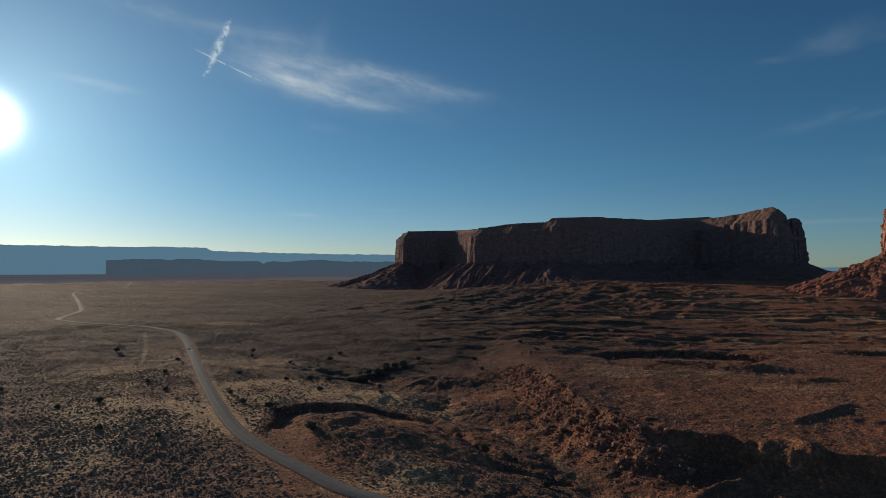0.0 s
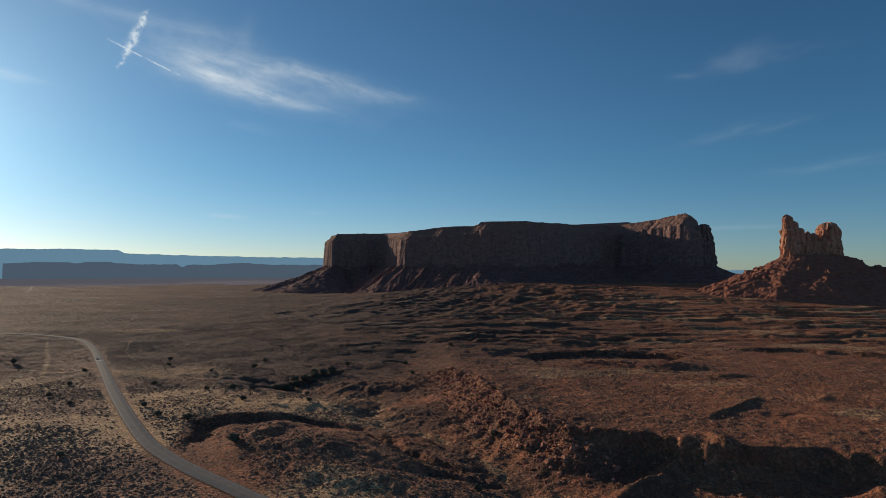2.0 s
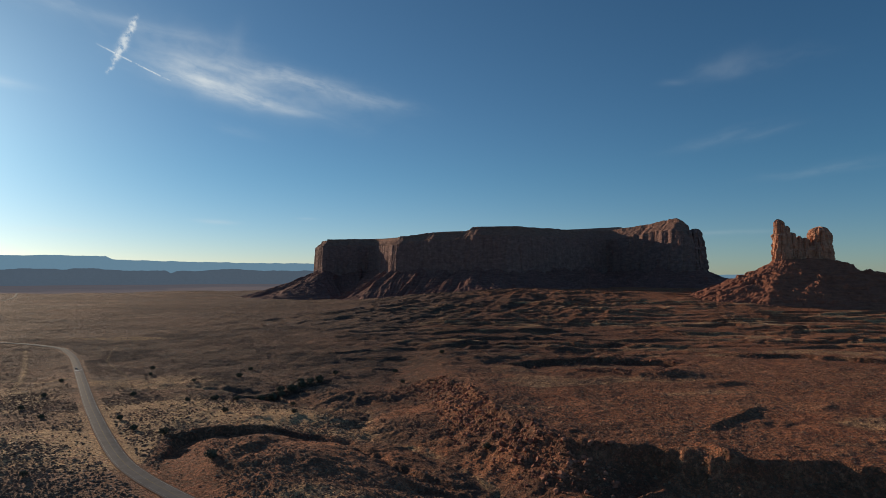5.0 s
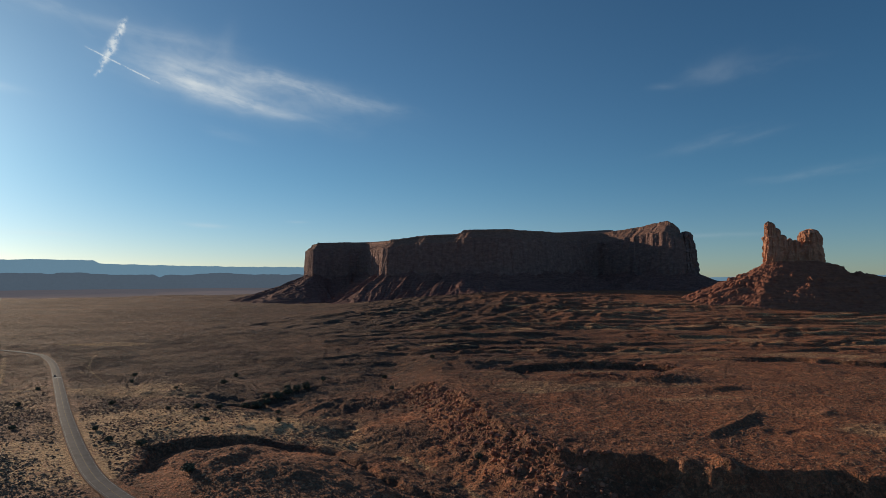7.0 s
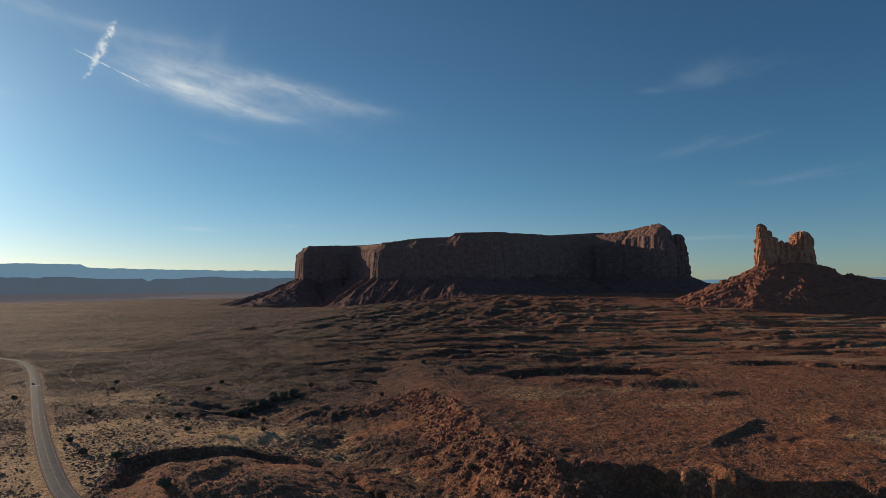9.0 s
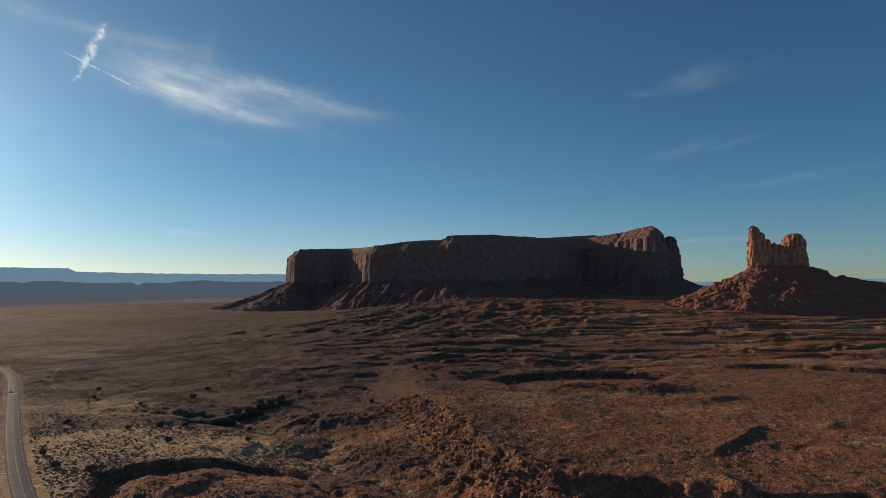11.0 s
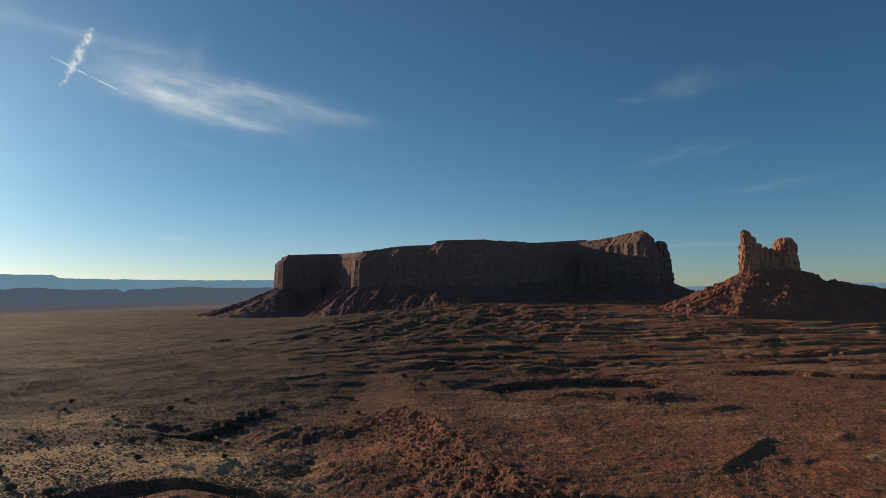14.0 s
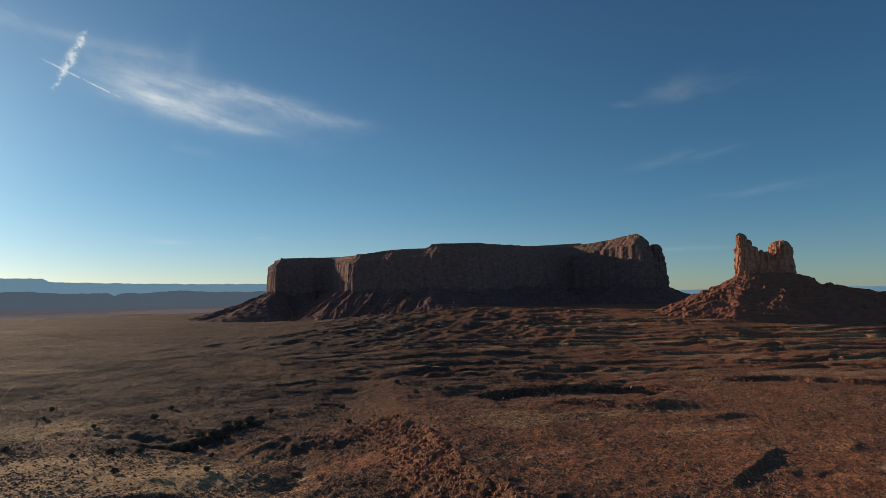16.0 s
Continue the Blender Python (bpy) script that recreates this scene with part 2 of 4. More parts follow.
def cliff_material(name, dark, light, strata=0.05, streak=0.6, bump=3.0):
    """Bedded sandstone: level beds, upright stains and joints."""
    m, n = material(name)
    at = n.add("ShaderNodeTexCoord").outputs["Object"]
    xyz = n.add("ShaderNodeSeparateXYZ", {0: at})
    warp = n.mul(n.noise(at, 0.01, 3.0), 14.0)
    beds = n.noise(n.vec(n.mul(xyz.outputs[0], 0.02), n.mul(xyz.outputs[1], 0.02), n.mul(n.plus(xyz.outputs[2], warp), strata)), 2.4, 6.0, 0.65)
    flutes = n.noise(n.vec(n.mul(xyz.outputs[0], 0.09), n.mul(xyz.outputs[1], 0.09), n.mul(xyz.outputs[2], 0.010)), 1.3, 5.0, 0.62)
    blocks = n.noise(at, 0.085, 6.0, 0.66)
    rough = n.noise(at, 0.4, 4.0, 0.6)
    tone = n.plus(n.plus(n.mul(beds, 0.42), n.mul(blocks, 0.34)), n.mul(rough, 0.24))
    col = n.ramp(tone, [(0.30, dark), (0.50, tuple((a + b) / 2 for a, b in zip(dark, light))), (0.68, light)])
    col = n.mix(n.mul(n.span(flutes, 0.50, 0.70), streak), col, n.mix(0.72, col, (0.055, 0.030, 0.022)))
    height = n.plus(n.plus(n.mul(flutes, 1.3), n.mul(beds, 0.45)), n.plus(n.mul(blocks, 0.7), n.mul(rough, 0.3)))
    finish(n, col, 0.93, height, 0.85, bump, 0.1)
    return m


def talus_material():
    """Broken red shale and fallen blocks."""
    m, n = material("red_talus")
    at = n.add("ShaderNodeTexCoord").outputs["Object"]
    xyz = n.add("ShaderNodeSeparateXYZ", {0: at})
    beds = n.noise(n.vec(n.mul(xyz.outputs[0], 0.01), n.mul(xyz.outputs[1], 0.01), n.mul(xyz.outputs[2], 0.12)), 1.8, 5.0, 0.65)
    rubble = n.noise(at, 0.12, 7.0, 0.68)
    grit = n.noise(at, 0.6, 3.0, 0.6)
    col = n.ramp(n.plus(n.mul(beds, 0.4), n.mul(rubble, 0.6)), [(0.32, (0.090, 0.046, 0.042)), (0.50, (0.190, 0.093, 0.078)), (0.66, (0.310, 0.166, 0.136))])
    col = n.mix(n.mul(n.span(grit, 0.55, 0.7), 0.4), col, (0.440, 0.262, 0.212))
    col = n.mix(n.mul(n.span(n.noise(at, 0.3, 2.0), 0.56, 0.66), 0.55), col, (0.127, 0.090, 0.076))
    finish(n, col, 0.95, n.plus(n.mul(rubble, 1.0), n.mul(grit, 0.25)), 0.9, 3.0, 0.1)
    return m


def plain_material(name, a, b, scale, rough=0.9, bump=0.3, dist=0.1, spec=0.2, emit=None):
    m, n = material(name)
    at = n.add("ShaderNodeTexCoord").outputs["Object"]
    v = n.plus(n.mul(n.noise(at, scale, 5.0, 0.6), 0.6), n.mul(n.noise(at, scale * 9, 3.0, 0.6), 0.4))
    finish(n, n.ramp(v, [(0.35, a), (0.65, b)]), rough, v, bump, dist, spec, emit)
    return m


def island_material(name, a, b, scale, rough=0.9):
    """Each loose piece of one mesh takes its own tone between a and b."""
    m, n = material(name)
    at = n.add("ShaderNodeTexCoord").outputs["Object"]
    own = n.add("ShaderNodeNewGeometry").outputs["Random Per Island"]
    v = n.plus(n.mul(own, 0.7), n.mul(n.noise(at, scale, 3.0), 0.3))
    finish(n, n.ramp(v, [(0.15, a), (0.85, b)]), rough, n.noise(at, scale * 2, 3.0), 0.5, 0.2, 0.1)
    return m


SOIL = soil_material()
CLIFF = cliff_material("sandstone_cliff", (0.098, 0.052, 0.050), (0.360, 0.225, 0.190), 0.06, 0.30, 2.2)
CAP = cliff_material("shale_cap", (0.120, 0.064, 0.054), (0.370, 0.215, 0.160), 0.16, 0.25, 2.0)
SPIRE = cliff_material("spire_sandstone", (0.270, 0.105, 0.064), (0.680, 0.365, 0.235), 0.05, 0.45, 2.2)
TALUS = talus_material()
RUBBLE = cliff_material("bedded_rubble", (0.150, 0.055, 0.038), (0.400, 0.175, 0.112), 0.16, 0.15, 3.0)
ASPHALT = plain_material("worn_asphalt", (0.147, 0.139, 0.127), (0.201, 0.190, 0.175), 0.25, 0.95, 0.3, 0.02, 0.05)
GRAVEL = plain_material("gravel_verge", (0.138, 0.081, 0.060), (0.237, 0.141, 0.102), 0.5, 0.95, 0.5, 0.2, 0.05)
DIRT = plain_material("graded_dirt", (0.307, 0.189, 0.118), (0.448, 0.295, 0.189), 0.2)
YELLOW = plain_material("yellow_line_paint", (0.236, 0.177, 0.071), (0.319, 0.248, 0.106), 1.0, 0.6)
WHITE = plain_material("white_line_paint", (0.283, 0.271, 0.248), (0.378, 0.366, 0.342), 1.0, 0.6)
# distance haze is painted in: bluish base colours plus a faint emission
FAR_DARK = plain_material("haze_painted_mesa_near", (0.055, 0.060, 0.075), (0.085, 0.088, 0.105), 0.004, 1.0, 0.2, 4.0, 0.0, (0.056, 0.080, 0.103))
FAR_PLAIN = plain_material("haze_painted_plain", (0.11, 0.080, 0.066), (0.17, 0.125, 0.100), 0.006, 1.0, 0.2, 2.0, 0.0, (0.072, 0.070, 0.080))
FAR_BLUE = plain_material("haze_painted_mesa_far", (0.07, 0.10, 0.14), (0.09, 0.12, 0.16), 0.003, 1.0, 0.2, 4.0, 0.0, (0.100, 0.185, 0.245))
BOULDER = island_material("fallen_sandstone", (0.170, 0.066, 0.044), (0.400, 0.185, 0.120), 0.6)
SCRUB = island_material("dry_scrub", (0.130, 0.074, 0.050), (0.310, 0.186, 0.120), 1.2)
SAGE = island_material("sagebrush_leaf", (0.130, 0.082, 0.057), (0.290, 0.188, 0.128), 1.2)
LEAF = island_material("juniper_leaf", (0.092, 0.080, 0.052), (0.165, 0.142, 0.090), 2.0)
BARK = plain_material("juniper_bark", (0.10, 0.075, 0.055), (0.18, 0.14, 0.105), 3.0)

PALE = plain_material("pale_road_paint", (0.590, 0.590, 0.555), (0.779, 0.767, 0.732), 1.0, 0.7)
CAR_PAINT = plain_material("grey_car_paint", (0.06, 0.062, 0.066), (0.08, 0.082, 0.086), 2.0, 0.35, 0.02, 0.01, 0.5)
GLASS = plain_material("dark_car_glass", (0.015, 0.017, 0.02), (0.02, 0.022, 0.026), 2.0, 0.1, 0.0, 0.01, 0.6)
TYRE = plain_material("black_tyre_rubber", (0.02, 0.02, 0.02), (0.03, 0.03, 0.03), 4.0, 0.9)

# ---------------------------------------------------------------- the lie of the land
from mathutils.geometry import tessellate_polygon

PERM = np.random.RandomState(7).permutation(256)
PERM = np.concatenate([PERM, PERM, PERM])


def perlin(x, y, seed=0):
    """Gradient noise, about -0.7 to 0.7, on arrays."""
    x, y = np.asarray(x, float) + seed * 17.31, np.asarray(y, float) + seed * 9.73
    xi, yi = np.floor(x).astype(int), np.floor(y).astype(int)
    fx, fy = x - xi, y - yi
    u, v = fx * fx * fx * (fx * (fx * 6 - 15) + 10), fy * fy * fy * (fy * (fy * 6 - 15) + 10)

    def corner(dx, dy):
        h = PERM[PERM[(xi + dx) & 255] + ((yi + dy) & 255)] * (2 * np.pi / 256)
        return np.cos(h) * (fx - dx) + np.sin(h) * (fy - dy)
    a = corner(0, 0) * (1 - u) + corner(1, 0) * u
    b = corner(0, 1) * (1 - u) + corner(1, 1) * u
    return a * (1 - v) + b * v


def fbm(x, y, size, octaves=4, seed=0, gain=0.5):
    total, amp, s = 0.0, 1.0, 1.0 / size
    for k in range(octaves):
        total = total + amp * perlin(x * s, y * s, seed + k * 3)
        amp, s = amp * gain, s * 2.03
    return total


def ridged(x, y, size, octaves=4, seed=0):
    total, amp, s = 0.0, 1.0, 1.0 / size
    for k in range(octaves):
        total = total + amp * (1 - np.abs(perlin(x * s, y * s, seed + k * 3)) * 2)
        amp, s = amp * 0.5, s * 2.07
    return total / 1.9


def smooth(lo, hi, v):
    t = np.clip((v - lo) / (hi - lo), 0, 1)
    return t * t * (3 - 2 * t)


def along(x, y, line):
    """For a polyline: the distance, its sign (+ to the left of the way it runs), and how far along it the nearest point lies."""
    best = np.full(np.shape(x), 1e9)
    side = np.zeros(np.shape(x))
    place = np.zeros(np.shape(x))
    run = 0.0
    for (ax, ay), (bx, by) in zip(line[:-1], line[1:]):
        dx, dy = bx - ax, by - ay
        length = math.hypot(dx, dy)
        t = np.clip(((x - ax) * dx + (y - ay) * dy) / length ** 2, 0, 1)
        d = np.hypot(x - ax - t * dx, y - ay - t * dy)
        cross = dx * (y - ay) - dy * (x - ax)
        near = d < best
        best = np.where(near, d, best)
        side = np.where(near, np.sign(cross), side)
        place = np.where(near, run + t * length, place)
        run += length
    return best, side, place, run


def curve(line, step=4.0):
    """A smooth line through the given points, at even steps."""
    p = [np.array(q, float) for q in line]
    p = [2 * p[0] - p[1]] + p + [2 * p[-1] - p[-2]]
    out = []
    for a, b, c, d in zip(p[:-3], p[1:-2], p[2:-1], p[3:]):
        count = max(2, int(np.linalg.norm(c - b) / step))
        for k in range(count):
            t = k / count
            out.append(0.5 * (2 * b + (c - a) * t + (2 * a - 5 * b + 4 * c - d) * t ** 2 + (3 * b - a - 3 * c + d) * t ** 3))
    return np.array(out + [p[-2]])


ROAD = curve([(620, 40), (330, 62), (150, 108), (40, 160), (-10, 188), (-55, 213), (-70, 221), (-86, 234), (-106, 250), (-130, 271), (-152, 294),
              (-180, 330), (-209, 370), (-249, 427), (-310, 517), (-406, 658), (-461, 730), (-504, 773), (-580, 816), (-641, 833), (-705, 850), (-767, 879), (-809,
              915), (-889, 1056), (-955, 1141), (-1224, 1445), (-1539, 1808), (-1621, 2039), (-1760, 2373), (-2488, 3403)], 6.0)
WASH = curve([(-420, 560), (-250, 505), (-175, 494), (-122, 468), (-84, 442), (-52, 436), (-46, 405), (-50, 380), (-28, 356), (-8, 338), (6, 318), (20, 294), (36, 250), (60, 190), (120, 90), (300, -60)], 12.0)
THICKET = [(-172, 470), (-140, 482), (-114, 506), (-90, 534)]
TRACK = [(-150, 190), (-190, 240), (-212, 278), (-240, 318), (-275, 372), (-330, 460), (-420, 600), (-520, 740)]
TRACK_BY_ROAD = [(-140, 320), (-178, 368), (-221, 433), (-252, 492), (-307, 577), (-378, 671), (-420, 760)]
RIM = [(-98, 488), (-78, 476), (-56, 473), (-36, 477), (-14, 482), (2, 470), (14, 445), (26, 405), (39, 346), (52, 319), (61, 291),
       (78, 284), (101, 280), (118, 270), (130, 263), (153, 260), (171, 257), (186, 248), (271, 234), (439, 225), (748, 183)]
SAND_RIM = [(-112, 254), (-128, 282), (-139, 312), (-145, 336), (-135, 348), (-121, 355), (-98, 358), (-76, 352), (-58, 346), (-38, 338)]
GULLY = [(-48, 338), (-34, 324), (-20, 306), (-6, 290), (14, 270)]
GULLY_NEAR = [(-20, 282), (0, 276), (16, 264), (30, 262)]
LEDGE = [(62, 540), (82, 549), (102, 556), (136, 570), (154, 574), (182, 569), (214, 558), (232, 538)]
LEDGE_UP = [(20, 716), (55, 712), (92, 714), (140, 700), (186, 687), (250, 690)]
LEDGE_RIGHT = [(282, 574), (325, 582), (350, 588), (372, 570), (400, 550), (440, 530), (520, 505)]
LEDGE_SMALL = [(172, 320), (188, 323), (208, 329)]
KNOLL_RIDGE = [(136, 304), (163, 328), (188, 352), (203, 364)]


def within(x, y, box, shape):
    """Work out shape(x, y) inside a box (x0, x1, y0, y1) alone; nought elsewhere."""
    out = np.zeros(np.shape(x))
    inside = (x > box[0]) & (x < box[1]) & (y > box[2]) & (y < box[3])
    if inside.any():
        out[inside] = shape(x[inside], y[inside])
    return out


def round_line(line, margin):
    px, py = [p[0] for p in line], [p[1] for p in line]
    return min(px) - margin, max(px) + margin, min(py) - margin, max(py) + margin


def step_down(x, y, line, drop, reach, sharp=3.0, ragged=4.0, seed=0, ends=40.0):
    return within(x, y, round_line(line, 5.5 * reach + 3 * ragged), lambda u, v: scarp(u, v, line, drop, reach, sharp, ragged, seed, ends))


def scarp(x, y, line, drop, reach, sharp, ragged, seed, ends):
    """A scarp: the land to the right of the line lies lower by drop at its foot and climbs back over reach metres."""
    d, side, place, run = along(x, y, line)
    sd = d * side + ragged * fbm(x, y, 26.0, 4, seed) + 0.16 * ragged * perlin(x / 5.0, y / 5.0, seed + 40)
    fade = smooth(0, ends, place) * smooth(run, run - ends, place)
    return -drop * smooth(sharp, -sharp, sd) * np.exp(-np.maximum(-sd, 0) / reach) * fade


def rise(x, y, line, lift, reach, sharp=2.5, ragged=3.0, seed=0, ends=18.0):
    """A tilted ledge: it climbs gently to the line from its left and breaks off sharply to its right."""
    return within(x, y, round_line(line, 7 * reach), lambda u, v: tilted(u, v, line, lift, reach, sharp, ragged, seed, ends))


def tilted(x, y, line, lift, reach, sharp, ragged, seed, ends):
    d, side, place, run = along(x, y, line)
    sd = d * side + ragged * fbm(x, y, 14.0, 3, seed)
    fade = smooth(0, ends, place) * smooth(run, run - ends, place)
    return lift * smooth(-sharp, sharp, sd) * np.exp(-np.maximum(sd, 0) / reach) * fade


def mound(x, y, cx, cy, rx, ry, lift, turn=0.0, seed=0, power=1.0):
    far = 2.8 * max(rx, ry)
    return within(x, y, (cx - far, cx + far, cy - far, cy + far), lambda u, v: hump(u, v, cx, cy, rx, ry, lift, turn, seed, power))


def hump(x, y, cx, cy, rx, ry, lift, turn, seed, power):
    c, s = math.cos(radians(turn)), math.sin(radians(turn))
    u, v = (x - cx) * c + (y - cy) * s, (y - cy) * c - (x - cx) * s
    q = (u / rx) ** 2 + (v / ry) ** 2 + 0.5 * fbm(x, y, 20.0, 3, seed)
    return lift * np.exp(-np.maximum(q, 0) ** power)


def terraces(x, y):
    """Two sets of low steps that climb to the mesa: how far up each step a place lies, and how strong the set is there."""
    zone = smooth(560, 720, y) * smooth(-300, 120, x + 0.12 * (y - 700)) * smooth(2000, 1700, y)
    q = (y * 0.0150 + 1.7 * fbm(x * 0.30, y, 150.0, 5, 51, 0.54) + 0.26 * fbm(x * 0.6, y, 34.0, 3, 52))
    zone = zone * (0.30 + 0.70 * smooth(-0.30, 0.20, fbm(x * 0.5, y, 110.0, 2, 55)))
    q2 = (y * 0.034 + 1.6 * fbm(x * 0.32, y, 90.0, 5, 53, 0.54) + 0.26 * fbm(x * 0.6, y, 22.0, 3, 54))
    zone2 = smooth(500, 640, y) * smooth(-350, 0, x) * smooth(1600, 1250, y) * (0.2 + 0.8 * smooth(-0.2, 0.3, fbm(x * 0.6, y, 80.0, 2, 56)))
    return q - np.floor(q), zone, q2 - np.floor(q2), zone2


def land(x, y, fine=True):
    """The height of the ground."""
    x, y = np.asarray(x, float), np.asarray(y, float)
    right = smooth(-380, 60, x + 0.10 * (y - 600))
    z = 5.0 * fbm(x, y, 420.0, 3, 1)
    z = z - 9.0 * smooth(330, 800, y) * (1 - right)
    z = z + 42.0 * smooth(720, 1650, y) * smooth(-420, 330, x) + 10.0 * smooth(2500, 4700, np.hypot(x, y))
    # the tableland above the long rim, and the wash below it
    d, side, place, run = along(x, y, RIM)
    sheer = smooth(62, 96, x)
    sd = d * side + 5.0 * fbm(x, y, 34.0, 4, 11) + 2.0 * perlin(x / 6.0, y / 6.0, 12)
    sd = sd + (1 - sheer) * 9.0 * (ridged(x, y, 46.0, 4, 14) - 0.62) + sheer * 9.0 * (ridged(x, y, 55.0, 4, 13) - 0.6)
    up = (1 - sheer) * (0.66 * smooth(-26, 1, sd) + 0.34 * smooth(-3.0, 2.0, sd)) + sheer * (0.34 * smooth(-20, 0, sd) + 0.66 * smooth(-5.0, 1.5, sd))
    tall = 3.0 + 12.5 * smooth(-45, 15, x)
    z_low = z - 4.0 - 5.0 * sheer
    dw, _, _, _ = along(x, y, WASH)
    z_low = z_low - 8.5 * smooth(-260, -70, x) * np.exp(-(dw / 50.0) ** 2) - 2.0 * np.exp(-((dw + 3 * fbm(x, y, 18, 2, 5)) / 8.0) ** 2)
    z_high = z_low * (1 - up) + (z + tall - 10.0) * up
    region = smooth(760, 560, y) * smooth(-900, -300, x)
    z = z * (1 - region) + z_high * region
    # scarps and ledges
    z = z + step_down(x, y, SAND_RIM, 3.2, 14.0, 2.2, 8.0, 21, 40.0) + step_down(x, y, SAND_RIM[1:7], 3.8, 16.0, 2.6, 8.0, 21, 30.0) + step_down(x, y, THICKET, 3.2, 16.0, 2.5, 8.0, 30, 24.0)
    z = z + step_down(x, y, GULLY, 3.4, 11.0, 2.0, 6.0, 27, 14.0) + step_down(x, y, GULLY_NEAR, 3.2, 9.0, 1.6, 5.0, 28, 12.0)
    z = z + step_down(x, y, LEDGE, 7.0, 28.0, 1.8, 5.5, 22, 16.0)
    z = z + step_down(x, y, LEDGE_UP, 5.5, 26.0, 2.0, 6.0, 23, 40.0)
    z = z + step_down(x, y, LEDGE_RIGHT, 5.0, 24.0, 2.0, 7.0, 24, 40.0) + step_down(x, y, LEDGE_SMALL, 0.7, 8.0, 1.4, 2.5, 29, 12.0)
    z = z + rise(x, y, KNOLL_RIDGE, 1.3, 8.0, 1.3, 2.5, 25) + step_down(x, y, KNOLL_RIDGE, 0.8, 9.0, 1.4, 2.5, 25, 20.0)
    z = z + mound(x, y, -72, 288, 40, 27, 4.6, 20.0, 31) + mound(x, y, -97, 312, 9, 25, 4.4, -10.0, 38) + mound(x, y, -48, 247, 34, 14, 2.5, -10.0, 32)
    z = z + mound(x, y, 146, 494, 36, 15, 4.6, -12.0, 33) + mound(x, y, 192, 482, 20, 14, 4.2, 10.0, 34) + mound(x, y, 216, 441, 13, 6, 2.4, 0.0, 39)
    z = z + mound(x, y, 92, 256, 24, 4, 6.0, 38.0, 35) + mound(x, y, 40, 566, 30, 16, 5.0, 30.0, 36) + mound(x, y, 172, 224, 22, 9, 9.0, 0.0, 37)
    z = z + mound(x, y, 127, 264, 3.5, 16, 3.6, -4.0, 42) + mound(x, y, 233, 357, 7, 4, 1.3, 20.0, 43)
    # terraces that climb to the foot of the mesa and the butte
    fq, zone, fq2, zone2 = terraces(x, y)
    z = z + zone * 5.2 * (smooth(0.0, 0.11, fq) - fq * 0.97) + zone2 * 2.7 * (smooth(0.0, 0.14, fq2) - fq2 * 0.97)
    # ribs and gullies that spread from the foot of the mesa, low swells out on the plain
    u, v = 0.95 * x + 0.31 * y, 0.95 * y - 0.31 * x
    warp = 40.0 * fbm(x, y, 240.0, 3, 60)
    foot = smooth(760, 1200, y) * smooth(2500, 2000, y) * smooth(-640, -60, x - 0.10 * (y - 1000)) * (1 - 0.85 * smooth(180, 520, x))
    on = foot > 0.002
    if on.any():
        down, over = 0.50 * x[on] + 0.87 * y[on], 0.87 * x[on] - 0.50 * y[on] + 0.8 * warp[on]
        ribs = 8.0 * (ridged(down * 0.30, over, 90.0, 5, 61) - 0.58) + 6.5 * fbm(down * 0.45, over, 85.0, 4, 64, 0.55) + 3.4 * (ridged(down * 0.42, over, 34.0, 4, 62) - 0.58)
        z[on] = z[on] + foot[on] * ribs
    rills = smooth(620, 800, y) * smooth(2500, 2100, y) * smooth(-1250, -650, x) * smooth(60, -260, x - 0.10 * (y - 1000))
    on = rills > 0.002
    if on.any():
        z[on] = z[on] + rills[on] * 2.3 * (ridged(0.15 * x[on] + 0.33 * y[on], 0.87 * x[on] - 0.50 * y[on] + 0.8 * warp[on], 52.0, 4, 65) - 0.58)
    broken = smooth(500, 590, y) * smooth(980, 780, y) * smooth(-230, -90, x) * (1 - 0.8 * smooth(150, 330, x))
    on = broken > 0.002
    if on.any():
        z[on] = z[on] + broken[on] * 5.5 * (ridged(u[on] * 0.6, v[on] + 0.5 * warp[on], 70.0, 5, 63) - 0.60)
    plain = smooth(-150, -420, x) * smooth(560, 800, y)
    z = z + plain * 2.6 * fbm(x * 0.5, y, 110.0, 5, 66, 0.6)
    near = smooth(1200, 500, np.hypot(x, y))
    if fine:
        rough = smooth(-32, -6, sd) * smooth(9, -1, sd) * region * smooth(-80, -30, x)
        z = z + (0.75 * fbm(x, y, 25.0, 3, 71, 0.5) + 0.34 * fbm(x, y, 5.0, 2, 74)) * (0.4 + near)
        z = z + smooth(75, 25, dw) * smooth(560, 480, y) * region * 1.7 * (ridged(x, y, 17.0, 4, 76) - 0.6)
        z = z + rough * (1 - 0.55 * sheer) * (0.9 * fbm(x, y, 10.0, 3, 72, 0.62) + 1.0 * (ridged(x, y, 11.0, 3, 75) - 0.6))
    return z, sd, region


def road_height(x, y):
    return -2.6 - 6.0 * smooth(330, 720, y) + 10.0 * smooth(2500, 4700, np.hypot(x, y))


ROAD_Z = road_height(ROAD[:, 0], ROAD[:, 1])


def by_road(x, y, cell=20.0):
    """Whether a point lies within about 40 m of the road."""
    def key(i, j):
        return (i + 1000) * 4096 + (j + 1000)
    ci, cj = np.floor(ROAD[:, 0] / cell).astype(int), np.floor(ROAD[:, 1] / cell).astype(int)
    cells = np.unique(np.concatenate([key(ci + a, cj + b) for a in range(-2, 3) for b in range(-2, 3)]))
    return np.isin(key(np.floor(x / cell).astype(int), np.floor(y / cell).astype(int)), cells)


